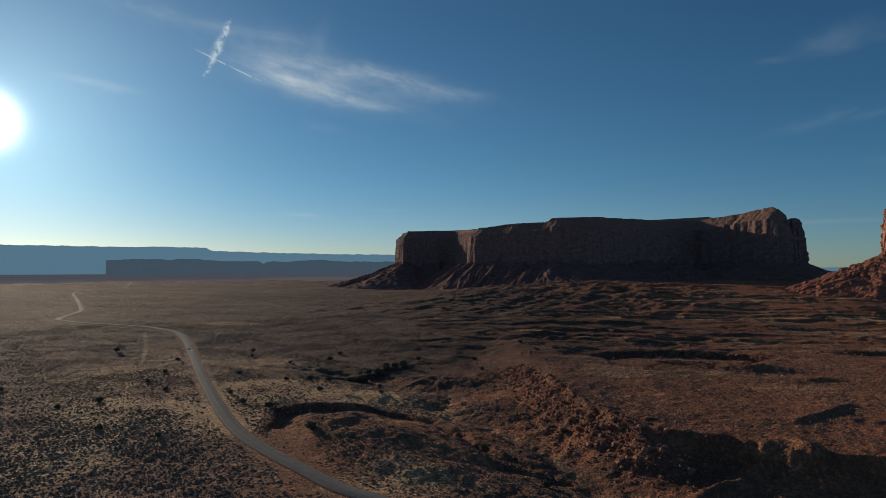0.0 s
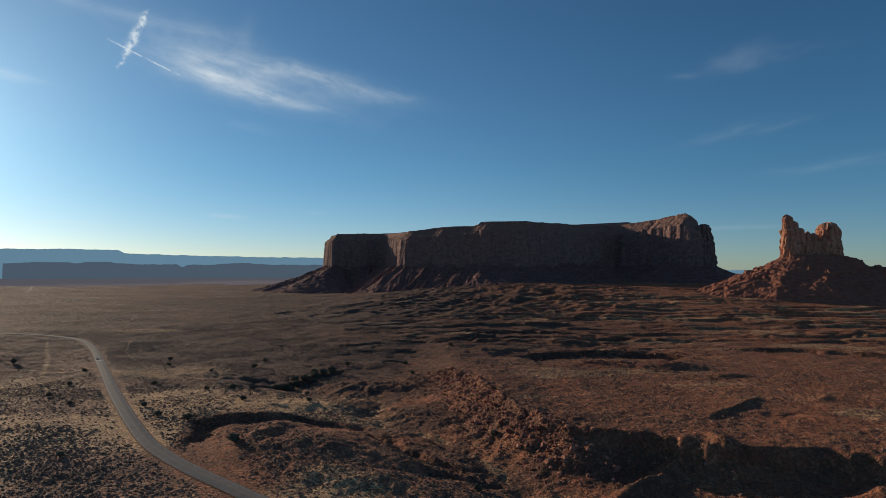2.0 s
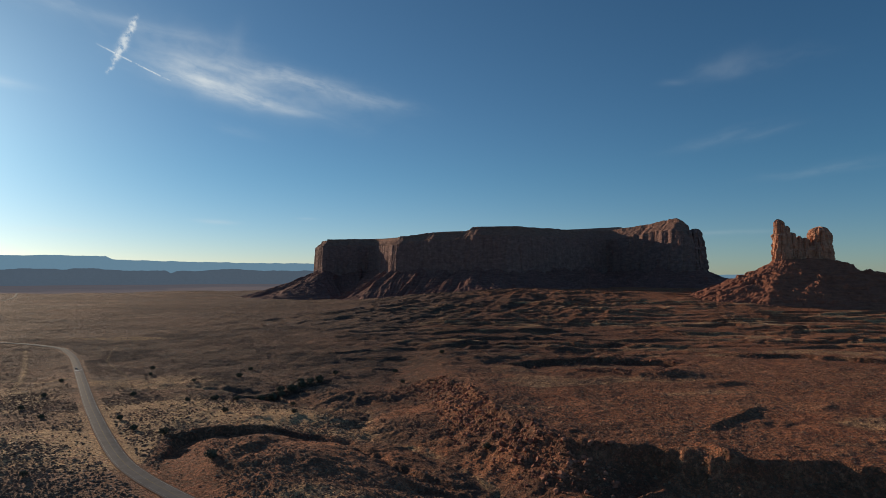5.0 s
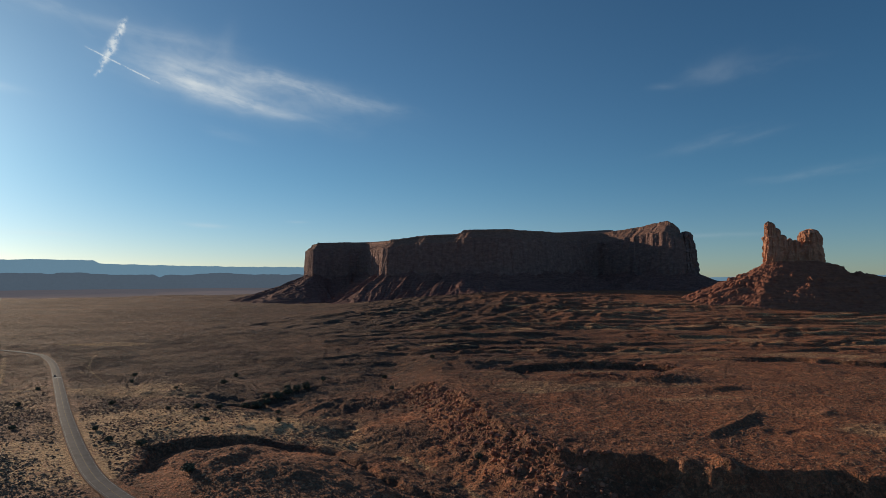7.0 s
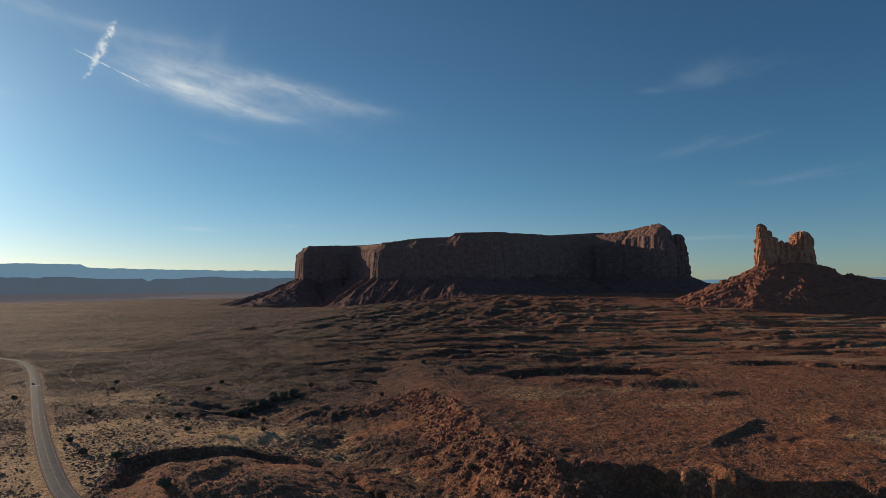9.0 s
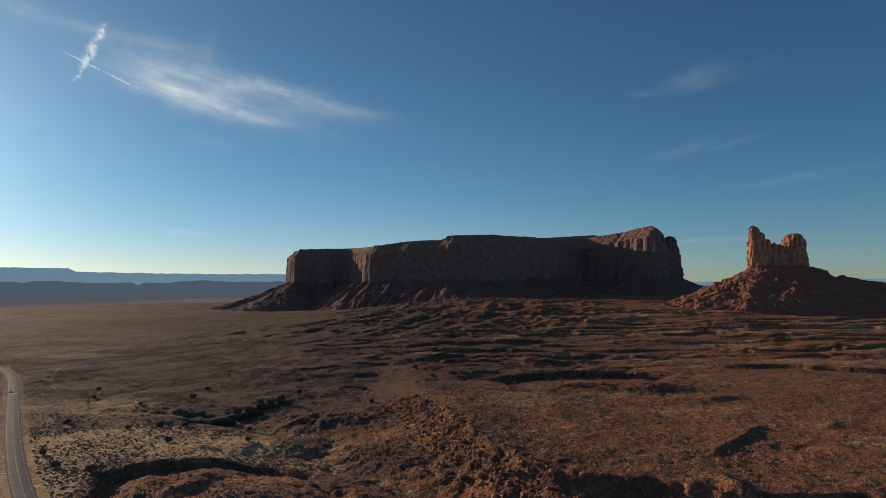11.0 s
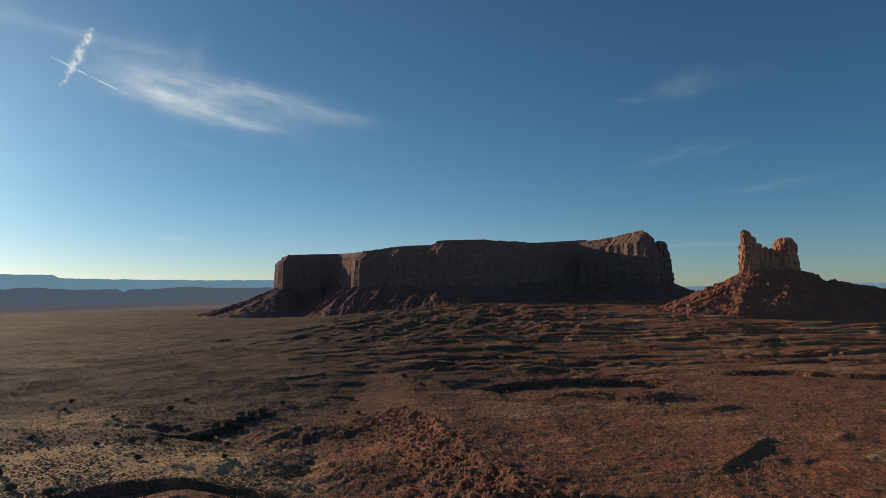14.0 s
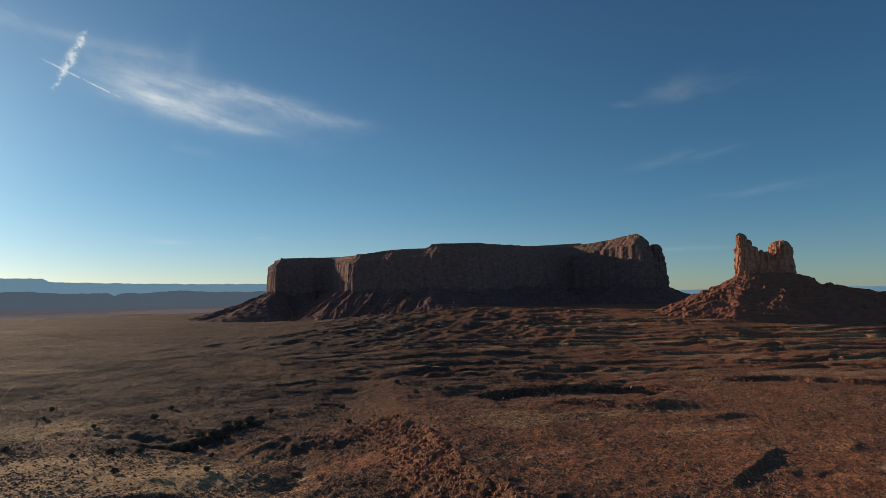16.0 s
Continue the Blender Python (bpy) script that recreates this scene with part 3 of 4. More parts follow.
def ground_height(x, y):
    """The land with the road graded into it."""
    z, sd, region = land(x, y)
    shape = np.shape(z)
    xf, yf, zf = (np.ravel(v).copy() for v in (x, y, z))
    near = np.where(by_road(xf, yf))[0]
    for chunk in np.array_split(near, max(1, len(near) // 4000)):
        if len(chunk):
            d2 = (xf[chunk, None] - ROAD[None, :, 0]) ** 2 + (yf[chunk, None] - ROAD[None, :, 1]) ** 2
            k = d2.argmin(1)
            d = np.sqrt(d2[np.arange(len(chunk)), k])
            m = smooth(34, 7, d)
            zf[chunk] = zf[chunk] * (1 - m) + (ROAD_Z[k] - 0.35) * m
    return zf.reshape(shape), sd, region


def mesh_from(name, verts, faces, mat, smooth_shade=True):
    me = bpy.data.meshes.new(name)
    verts, faces = np.asarray(verts, np.float32), np.asarray(faces, np.int32)
    me.vertices.add(len(verts))
    me.vertices.foreach_set("co", verts.ravel())
    me.loops.add(faces.size)
    me.loops.foreach_set("vertex_index", faces.ravel())
    me.polygons.add(len(faces))
    me.polygons.foreach_set("loop_start", np.arange(0, faces.size, faces.shape[1], dtype=np.int32))
    me.polygons.foreach_set("use_smooth", np.full(len(faces), smooth_shade))
    me.update(calc_edges=True)
    me.materials.append(mat)
    return me


def grid_faces(rows, cols, closed=False):
    i, j = np.meshgrid(np.arange(rows - 1), np.arange(cols if closed else cols - 1), indexing="ij")
    a = i * cols + j
    b = i * cols + (j + 1) % cols
    return np.stack([a, b, b + cols, a + cols], -1).reshape(-1, 4)


def build_ground():
    radii = [3.0]
    while radii[-1] < 90:
        radii.append(radii[-1] * 1.12)
    while radii[-1] < 4930:
        r = radii[-1]
        radii.append(r + (1.6 if r < 185 else max(0.95, 0.0036 * r) if r < 900 else 3.3 + 0.0012 * (r - 900) if r < 2100 else 0.008 * r))
    radii = np.array(radii)
    fine = np.linspace(radians(-49), radians(45.5), 960)
    coarse = np.linspace(radians(45.5), radians(311), 60)[1:-1]
    az = np.concatenate([fine, coarse])
    R, A = np.meshgrid(radii, az, indexing="ij")
    X, Y = R * np.sin(A), -60 + R * np.cos(A)
    Z, sd, region = ground_height(X, Y)
    verts = np.stack([X, Y, Z], -1).reshape(-1, 3)
    faces = grid_faces(len(radii), len(az), True)[:, ::-1]
    me = mesh_from("ground", verts, faces, SOIL)
    rx, ry = X.ravel(), Y.ravel()
    sand = np.maximum.reduce([
        mound(rx, ry, -140, 385, 85, 52, 1.5, -20, 81), mound(rx, ry, -205, 318, 85, 30, 1.5, -10, 82), mound(rx, ry, -218, 260, 26, 70, 1.0, 25, 83), mound(rx, ry, -215, 334, 46, 13, 1.8, -8, 89), mound(rx, ry, -130, 398, 38, 20, 1.6, -10, 90),
        mound(rx, ry, -480, 885, 70, 22, 1.3, 0, 84), mound(rx, ry, -330, 440, 45, 90, 0.7, 30, 85), mound(rx, ry, -245, 520, 60, 40, 0.8, 0, 88),
        mound(rx, ry, -55, 235, 45, 22, 0.8, 0, 86), 
        0.62 * np.exp(-(along(rx, ry, TRACK)[0] / 3.4) ** 2), 0.55 * np.exp(-(along(rx, ry, TRACK_BY_ROAD)[0] / 2.0) ** 2),
        0.5 * np.exp(-((along(rx, ry, WASH)[0] + 5 * fbm(rx, ry, 22, 2, 6)) / 3.0) ** 2)])
    d, side, _, _ = along(rx, ry, SAND_RIM)
    # red floor below the sandy rim; also paints the scarp's shade warmer
    below = smooth(10, 3, d * side) * smooth(60, 35, d)
    sand = sand * (1 - 0.85 * below)
    fq, zone, fq2, zone2 = terraces(rx, ry)
    lip = np.maximum(zone * np.exp(-((fq - 0.17) / 0.09) ** 2), 0.8 * zone2 * np.exp(-((fq2 - 0.22) / 0.12) ** 2)) * smooth(-0.2, 0.25, fbm(rx * 0.7, ry, 60, 3, 95))
    flats = 0.42 * smooth(0.05, 0.4, fbm(rx * 0.35, ry, 70, 4, 96, 0.6)) * smooth(-150, 100, rx) * smooth(1500, 900, ry)
    sand = np.maximum.reduce([sand, 0.75 * lip * smooth(1700, 1300, ry), flats])
    slope = np.gradient(Z, axis=0) / np.gradient(R, axis=0)
    rock = smooth(0.22, 0.75, np.abs(slope)).ravel() * smooth(1300, 900, R.ravel())
    grey = smooth(60, -260, rx + 90 * fbm(rx, ry, 160, 3, 91) - 0.12 * (ry - 300))
    # darker in patches along the wash
    wash_dark = 0.80 * np.exp(-(along(rx, ry, WASH)[0] / 75.0) ** 2) * smooth(-0.35, 0.2, fbm(rx, ry, 35, 3, 97)) * smooth(620, 520, ry)
    grey = grey * (1 - 0.9 * below)
    # scrub cover on plain and foothills, stretched to paint low-lit slopes darker
    veg_and_shade = np.clip(wash_dark + smooth(450, 650, ry + 0.25 * rx + 60) * smooth(380, -80, rx - 0.12 * ry) * smooth(7500, 6500, ry - rx * 0.6) * (0.85 + 0.6 * fbm(rx * 0.5, ry, 200, 3, 93)), 0, 1)
    for key, values in (("sand", np.clip(sand, 0, 1)), ("rock", rock), ("grey", grey), ("veg_and_shade", veg_and_shade)):
        layer = me.attributes.new(key, "FLOAT", "POINT")
        layer.data.foreach_set("value", np.asarray(values, np.float32))
    return tagged(new("ground", me), "red desert ground with sandy flats, washes and rock ledges", "ground", kind="structure")


ground = build_ground()


def strip(line, heights, left, right, lift):
    """A band that follows a line, from left to right of it in metres."""
    t = np.gradient(line, axis=0)
    t /= np.linalg.norm(t, axis=1)[:, None]
    normal = np.stack([-t[:, 1], t[:, 0]], 1)
    a, b = line + normal * left, line + normal * right
    verts = np.stack([np.column_stack([a, heights + lift]), np.column_stack([b, heights + lift])], 1).reshape(-1, 3)
    return verts, grid_faces(len(line), 2)[:, ::-1]


def part(name, me, parent, label=""):
    ob = new(name, me)
    ob.parent = parent
    if label:
        ob["label"] = label
    return ob


def build_road():
    road = tagged(new("road"), "grey two-lane asphalt highway winding across the desert", "road", kind="structure")
    verts, faces = strip(ROAD, ROAD_Z, 4.3, -4.3, -0.12)
    part("verge", mesh_from("verge", verts, faces, GRAVEL), road, "pale gravel verge")
    t = np.gradient(ROAD, axis=0)
    t /= np.linalg.norm(t, axis=1)[:, None]
    normal = np.stack([-t[:, 1], t[:, 0]], 1)
    offs, lifts = (3.9, 3.55, 0.0, -3.55, -3.9), (-0.2, 0.12, 0.18, 0.12, -0.2)
    rows = np.stack([np.column_stack([ROAD + normal * o, ROAD_Z + h]) for o, h in zip(offs, lifts)], 1)
    part("asphalt", mesh_from("asphalt", rows.reshape(-1, 3), grid_faces(len(ROAD), len(offs))[:, ::-1], ASPHALT), road)
    for side in (3.2, -3.2):
        v, f = strip(ROAD, ROAD_Z, side + 0.05, side - 0.05, 0.16)
        part("edge_line", mesh_from("edge_line", v, f, WHITE), road, "white painted edge line")
    v, f = strip(ROAD, ROAD_Z, 0.08, -0.08, 0.20)
    part("centre_line", mesh_from("centre_line", v, f, YELLOW), road, "yellow painted centre line")
    k = int(np.argmin(np.hypot(ROAD[:, 0] + 353, ROAD[:, 1] - 580)))
    for j in range(3):
        c = ROAD[k] + t[k] * j * 2.2
        q = [c + normal[k] * 3.0, c - normal[k] * 3.0, c - normal[k] * 3.0 + t[k] * 0.9, c + normal[k] * 3.0 + t[k] * 0.9]
        me = mesh_from("road_marking", [(a[0], a[1], ROAD_Z[k] + 0.26) for a in q], [(0, 1, 2, 3)], PALE)
        part("road_marking", me, road, "white bar painted across the lanes")
    return road


build_road()

# ---------------------------------------------------------------- mesa, butte and the far rim
def outline(points, spacing):
    """A closed line through points; spacing(x, y) gives the step."""
    pts = [np.array(p, float) for p in points]
    out = []
    for a, b in zip(pts, pts[1:] + pts[:1]):
        mid = (a + b) / 2
        count = max(1, int(np.linalg.norm(b - a) / spacing(*mid)))
        out += [a + (b - a) * k / count for k in range(count)]
    return np.array(out)


def soften(line, times):
    for _ in range(times):
        line = (np.roll(line, 1, 0) + 2 * line + np.roll(line, -1, 0)) / 4
    return line


def outward(line):
    t = np.roll(line, -1, 0) - np.roll(line, 1, 0)
    t /= np.maximum(np.linalg.norm(t, axis=1)[:, None], 1e-6)
    return np.stack([t[:, 1], -t[:, 0]], 1)       # the line runs anticlockwise


def column(cx, cy, rx, ry, z0, z1, seed, lean=(0.0, 0.0), taper=0.55, turn=0.0, bulge=0.0, rings=40, sides=72, dome=0.10):
    """A weathered rock tower with upright joints, bedding ledges and a rounded head."""
    a = np.linspace(0, 2 * np.pi, sides, endpoint=False)
    rows = []
    for k in range(rings):
        t = k / (rings - 1.0)
        t = 1 - (1 - t) ** 1.3
        z = z0 + (z1 - z0) * t
        r = (1 - (1 - taper) * t ** 1.2) * (1 + bulge * np.exp(-((t - 0.86) / 0.09) ** 2))
        if t > 1 - dome:
            r *= math.sqrt(max(0.0, 1 - ((t - 1 + dome) / dome) ** 2)) * 0.97 + 0.03
        joint = np.abs(fbm(np.cos(a) * 2.4 + 5, np.sin(a) * 2.4 + 0.35 * t, 1.0, 3, seed))
        joints = 1.10 - 0.30 * np.exp(-(joint / 0.05) ** 2) + 0.34 * fbm(np.cos(a) * 1.1 + 2, np.sin(a) * 1.1 + 0.8 * t, 1.0, 3, seed + 3)
        joints = joints + 0.20 * fbm(np.cos(a) * 3, np.sin(a) * 3 + z * 0.05, 1.0, 4, seed + 5, 0.6)
        joints = joints / (np.abs(np.cos(a)) ** 3 + np.abs(np.sin(a)) ** 3) ** 0.22
        beds = 1 + 0.12 * perlin(np.full(sides, z * 0.09), a * 0 + seed * 0.37, seed + 9) + 0.08 * perlin(np.full(sides, z * 0.31), np.cos(a), seed + 11)
        u, v = rx * r * joints * beds * np.cos(a), ry * r * joints * beds * np.sin(a)
        c, s = math.cos(radians(turn)), math.sin(radians(turn))
        tip = (z1 - z0) * 0.05 * fbm(np.cos(a) * 2, np.sin(a) * 2, 1.0, 2, seed + 13) * t
        rows.append(np.column_stack([cx + lean[0] * t + u * c - v * s, cy + lean[1] * t + u * s + v * c, z + tip]))
    v = np.stack(rows, 0)
    return v.reshape(-1, 3), grid_faces(rings, sides, True)


MESA = [(-525, 2600), (-424, 2618), (-318, 2640), (-298, 2606), (-252, 2465), (-212, 2335), (-178, 2230), (-158, 2206), (-60, 2165), (30, 2104), (92, 2050), (150, 2016), (214, 1996), (300, 2002), (400, 2072), (500, 2160), (600, 2240), (690, 2325),
        (760, 2235), (860, 2085), (888, 2062), (940, 2045), (982, 2062), (990, 2130), (995, 2300), (760, 2740), (300, 2850), (-200, 2920), (-580, 2900), (-597, 2740)]
MESA_TOP = [(-600, 250), (-520, 254), (-330, 258), (-280, 252), (-215, 241), (-150, 239), (-100, 246), (-60, 250), (74, 250), (90, 252), (104, 263), (214, 262), (420, 263), (600, 266), (670, 273), (770, 287), (850, 303), (876, 293), (905, 281), (922, 268), (932, 238), (975, 222), (1000, 190)]


def build_mesa():
    line = outline(MESA, lambda x, y: 2.6 if y < 2680 else 9.0)
    line = soften(line, 6)
    s = np.arange(len(line)) * 1.0
    step = np.linalg.norm(np.roll(line, -1, 0) - line, axis=1)
    s = np.cumsum(step)
    nrm = outward(soften(line, 8))
    wide = outward(soften(line, 220))
    calm = outward(soften(line, 70))
    px, py = line[:, 0], line[:, 1]
    # buttresses, alcoves and joints along the wall
    flute = 18.0 * fbm(s, 0 * s, 130.0, 4, 101) + 4.0 * fbm(s, 0 * s, 30.0, 3, 102) - 5.0 * np.maximum(0, ridged(s, 0 * s + 3.3, 60.0, 2, 103) - 0.8) * 5
    top = np.interp(px, [p[0] for p in MESA_TOP], [p[1] for p in MESA_TOP]) + 2.0 * fbm(s, 0 * s, 60, 3, 104)
    flute = flute + 34.0 * fbm(s, 0 * s, 210.0, 2, 109) * smooth(150, 260, px) * smooth(660, 560, px)
    base = 102.0 + 10.0 * fbm(s, 0 * s, 140, 3, 105) + 44.0 * (ridged(s, 0 * s + 14.0, 120.0, 2, 112) - 0.55) + 9.0 * fbm(s, 0 * s, 30, 3, 106)
    thing = tagged(new("mesa"), "long flat-topped red sandstone mesa with sheer cliffs and a talus apron", "mesa")

    def loft(name, rows, mat, label=""):
        v = np.stack(rows, 0)
        part(name, mesh_from(name, v.reshape(-1, 3), grid_faces(len(rows), v.shape[1], True), mat, False), thing, label)

    # talus apron, from below the ground up to the foot of the wall
    rows = []
    for k in range(80):
        t = k / 79.0
        reach = (215.0 + 150.0 * smooth(-250, -480, px)) * (1 - t) + 3.0
        p = line + wide * (reach + 0 * px)[:, None] + nrm * (flute * t ** 2)[:, None]
        gully = 0.75 * (ridged(s, 0 * s + 14.0 * t, 120.0, 2, 112) - 0.6) + 0.75 * (ridged(s + 60.0 * t, 0 * s + 26.0 * t, 48.0, 5, 110) - 0.58)
        gz = land(p[:, 0], p[:, 1], False)[0]
        z = (gz - 8) * (1 - t) ** 1.0 + (base + 3) * t - 34.0 * t * (1 - t) * 1.6
        z = z + 50.0 * gully * np.sin(np.pi * min(1, t * 1.05)) ** 0.8 * (0.35 + 0.65 * (1 - t)) + 4.0 * fbm(p[:, 0], p[:, 1], 24.0, 4, 111, 0.62)
        rows.append(np.column_stack([p, z]))
    loft("talus", rows, TALUS, "dark red talus slope cut by gullies")
    # wall
    rows = []
    shoulder = top - 34.0 - 10.0 * fbm(s, 0 * s, 80.0, 2, 107)
    shoulder = np.where((px > 650) & (py < 2345), top - 46.0 - 8 * fbm(s, 0 * s, 50.0, 2, 108), shoulder)
    for k in range(40):
        t = k / 39.0
        z = (base - 14) * (1 - t) + shoulder * t
        crack = np.exp(-(fbm(s, z * 0.06, 62.0, 2, 123) / 0.04) ** 2)
        rough = 1.9 * fbm(s, z * 0.9, 22.0, 4, 120, 0.6) - 2.4 * crack + 0.6 * np.sign(fbm(s * 0.2, z, 16.0, 2, 121)) * (0.5 + fbm(s, 0 * s, 30, 2, 122))
        grow = 1.0 - 0.45 * t
        p = line + nrm * (flute * (0.7 + 0.3 * grow) + rough + 5.0 * (1 - t) ** 2 - 5.0 * t ** 3)[:, None]
        rows.append(np.column_stack([p, z]))
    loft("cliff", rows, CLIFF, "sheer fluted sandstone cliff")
    # stepped shale slope and cap
    rows = [rows[-1]]
    back = np.where((px > 650) & (py < 2345), 58.0, 34.0)
    for k in range(1, 15):
        t = k / 14.0
        inset = back * t + 4.0
        z = shoulder + (top - shoulder) * (0.82 * t + 0.18 * smooth(0.86, 0.9, t)) + 1.2 * np.sin(t * 19) * (1 - t)
        p = line - calm * (inset)[:, None] + nrm * (flute * (1 - 0.5 * t) + 3.0 * fbm(s, 0 * s + t * 9, 20, 3, 130))[:, None]
        rows.append(np.column_stack([p, z + 2.6 * fbm(p[:, 0], p[:, 1], 14, 3, 131, 0.6)]))
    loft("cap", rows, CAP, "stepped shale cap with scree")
    rim = rows[-1]
    flat = [Vector((x, y, 0)) for x, y in rim[:, :2]]
    me = bpy.data.meshes.new("tableland")
    me.from_pydata([tuple(r) for r in rim], [], [t if (flat[t[1]] - flat[t[0]]).cross(flat[t[2]] - flat[t[0]]).z > 0 else t[::-1] for t in tessellate_polygon([flat])])
    me.materials.append(CAP)
    part("tableland", me, thing, "flat top of the mesa")
    verts, faces = column(948, 2072, 33, 32, 90, 254, 301, (-8, 0), 0.62, 0.0, 0.0, 40, 90)
    part("pinnacle", mesh_from("pinnacle", verts, faces, CLIFF, False), thing, "free-standing sandstone pinnacle at the cliff's end")
    return thing


build_mesa()


def build_butte():
    thing = tagged(new("butte"), "red sandstone butte with twin rock towers on a rubble cone", "butte")
    cx, cy = 852.0, 1334.0
    a = np.radians(np.concatenate([np.linspace(-205, 25, 640, endpoint=False), np.linspace(25, 155, 90, endpoint=False)]))
    rows = []
    for k in range(120):
        t = k / 119.0
        rx, ry = (300 + 70 * np.maximum(0, np.cos(a))) * (1 - t) ** 1.15 + 60 * t, 230 * (1 - t) ** 1.15 + 36 * t
        x, y = cx + 25 * (1 - t) + rx * np.cos(a), cy + ry * np.sin(a)
        gz = land(x, y, False)[0]
        z = (gz - 10) * (1 - t) + 123.0 * t - 18 * t * (1 - t)
        # the long shoulder that runs out on the shaded side
        ds = along(x, y, [(900, 1330), (960, 1322), (1090, 1275)])
        crest = np.interp(ds[2], [0, 55, 75, 110, 190], [126, 112, 97, 92, 74]) + 5 * fbm(x, y, 30, 3, 147)
        z = np.maximum(z, gz - 10 + (crest - gz + 10) * smooth(85, 14, ds[0] + 9 * fbm(x, y, 40, 3, 148)))
        turn = (a - np.pi / 2) % (2 * np.pi)
        rib = 0.8 * (ridged(x, y, 95.0, 4, 140) - 0.6) + 0.75 * (ridged(turn * 70, 0 * a + t * 30, 40.0, 4, 145) - 0.6)
        z = z + 21.0 * rib * np.sin(np.pi * min(1, t + 0.03)) ** 0.7 * (1 - 0.45 * t) + 2.5 * fbm(x, y, 24, 4, 141, 0.55)
        bed = ((z + 16 * fbm(x, y, 70, 4, 143)) / 15.0) % 1
        z = z + 8.0 * (0.35 + 0.65 * smooth(-0.2, 0.25, fbm(x, y, 50, 2, 149))) * (smooth(0.0, 0.22, bed) - bed) * np.sin(np.pi * t) ** 0.7 + 1.9 * fbm(x, y, 12.0, 4, 144, 0.62)
        rows.append(np.column_stack([x, y, z]))
    last = rows[-1]
    for q in (0.5, 0.99):
        rows.append(np.column_stack([last[:, 0] * (1 - q) + cx * q, last[:, 1] * (1 - q) + cy * q, last[:, 2] + 2 * q]))
    v = np.stack(rows, 0)
    part("rubble_cone", mesh_from("rubble_cone", v.reshape(-1, 3), grid_faces(len(rows), len(a), True), RUBBLE, False), thing, "bedded red rubble cone")
    towers = [
        (832, 1338, 36, 20, 96, 152, 1, (0, 0), 0.84, 0.0), (884, 1338, 36, 22, 96, 152, 2, (0, 0), 0.84, 0.0),
        (813, 1334, 22, 16, 110, 188, 3, (-4, 0), 0.70, 0.0), (803, 1335, 12, 12, 140, 217, 4, (0, 0), 0.60, 0.16), (817, 1332, 12, 12, 130, 201, 5, (0, 0), 0.55, 0.0),
        (831, 1331, 13, 14, 120, 185, 6, (0, 0), 0.50, 0.0), (848, 1332, 10, 12, 120, 178, 7, (0, 0), 0.45, 0.0), (860, 1330, 10, 12, 120, 174, 8, (0, 0), 0.5, 0.0),
        (870, 1334, 10, 12, 120, 170, 9, (0, 0), 0.5, 0.0), (897, 1336, 23, 20, 110, 199, 10, (2, 0), 0.76, 0.08), (914, 1340, 17, 18, 110, 190, 11, (0, 0), 0.70, 0.05),
        (884, 1322, 13, 12, 104, 164, 12, (2, 3), 0.5, 0.0), (808, 1320, 12, 10, 104, 160, 13, (0, 3), 0.5, 0.0), (842, 1318, 12, 10, 104, 146, 14, (0, 3), 0.5, 0.0)]
    for x, y, rx, ry, z0, z1, seed, lean, taper, bulge in towers:
        verts, faces = column(x, y, rx, ry, z0, z1, seed * 7, lean, taper, 0.0, bulge)
        part("rock_tower", mesh_from("rock_tower", verts, faces, SPIRE, False), thing, "weathered upright sandstone tower")
    for x, y, rx, ry, z1, seed in ((1046, 1292, 26, 20, 82, 51), (1078, 1270, 24, 20, 66, 52), (1020, 1300, 16, 14, 62, 53)):
        verts, faces = column(x, y, rx, ry, 15, z1, seed * 7, (0, 0), 0.8, 0.0, 0.06)
        part("rock_outcrop", mesh_from("rock_outcrop", verts, faces, SPIRE, False), thing, "blocky red outcrop on the butte's flank")
    return thing


build_butte()


def far_range(name, az0, az1, dist, heights, mat, label, seed, foot=-12.0, apron=0.0, crest=2.0):
    """A long mesa on the skyline: heights are (azimuth in degrees, metres)."""
    az = np.radians(np.linspace(az0, az1, int((az1 - az0) * 9)))
    top = np.interp(np.degrees(az), [h[0] for h in heights], [h[1] for h in heights])
    s = az * dist
    top = top + crest * fbm(s, 0 * s, 240.0, 5, seed + 4, 0.6)
    rows = []
    for t, out in ((0.0, max(apron, 131.0)), (0.0, 130.0), (0.30, 65.0), (0.52, 20.0), (0.55, 16.0), (0.8, 8.0), (0.97, 0.0), (1.0, -25.0)):
        r = dist - out + 26 * fbm(s, 0 * s, 260.0, 4, seed) * (1 if t < 1 else 0.6)
        low = -6.0 if out > 200 else foot
        z = low + (top - low) * t + 0.02 * (top - low) * fbm(s, 0 * s + t * 3, 60, 3, seed + 1)
        rows.append(np.column_stack([r * np.sin(az), r * np.cos(az), z]))
    v = np.stack(rows, 0)
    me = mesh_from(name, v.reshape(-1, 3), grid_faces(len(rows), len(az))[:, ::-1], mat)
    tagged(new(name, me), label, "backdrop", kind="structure")


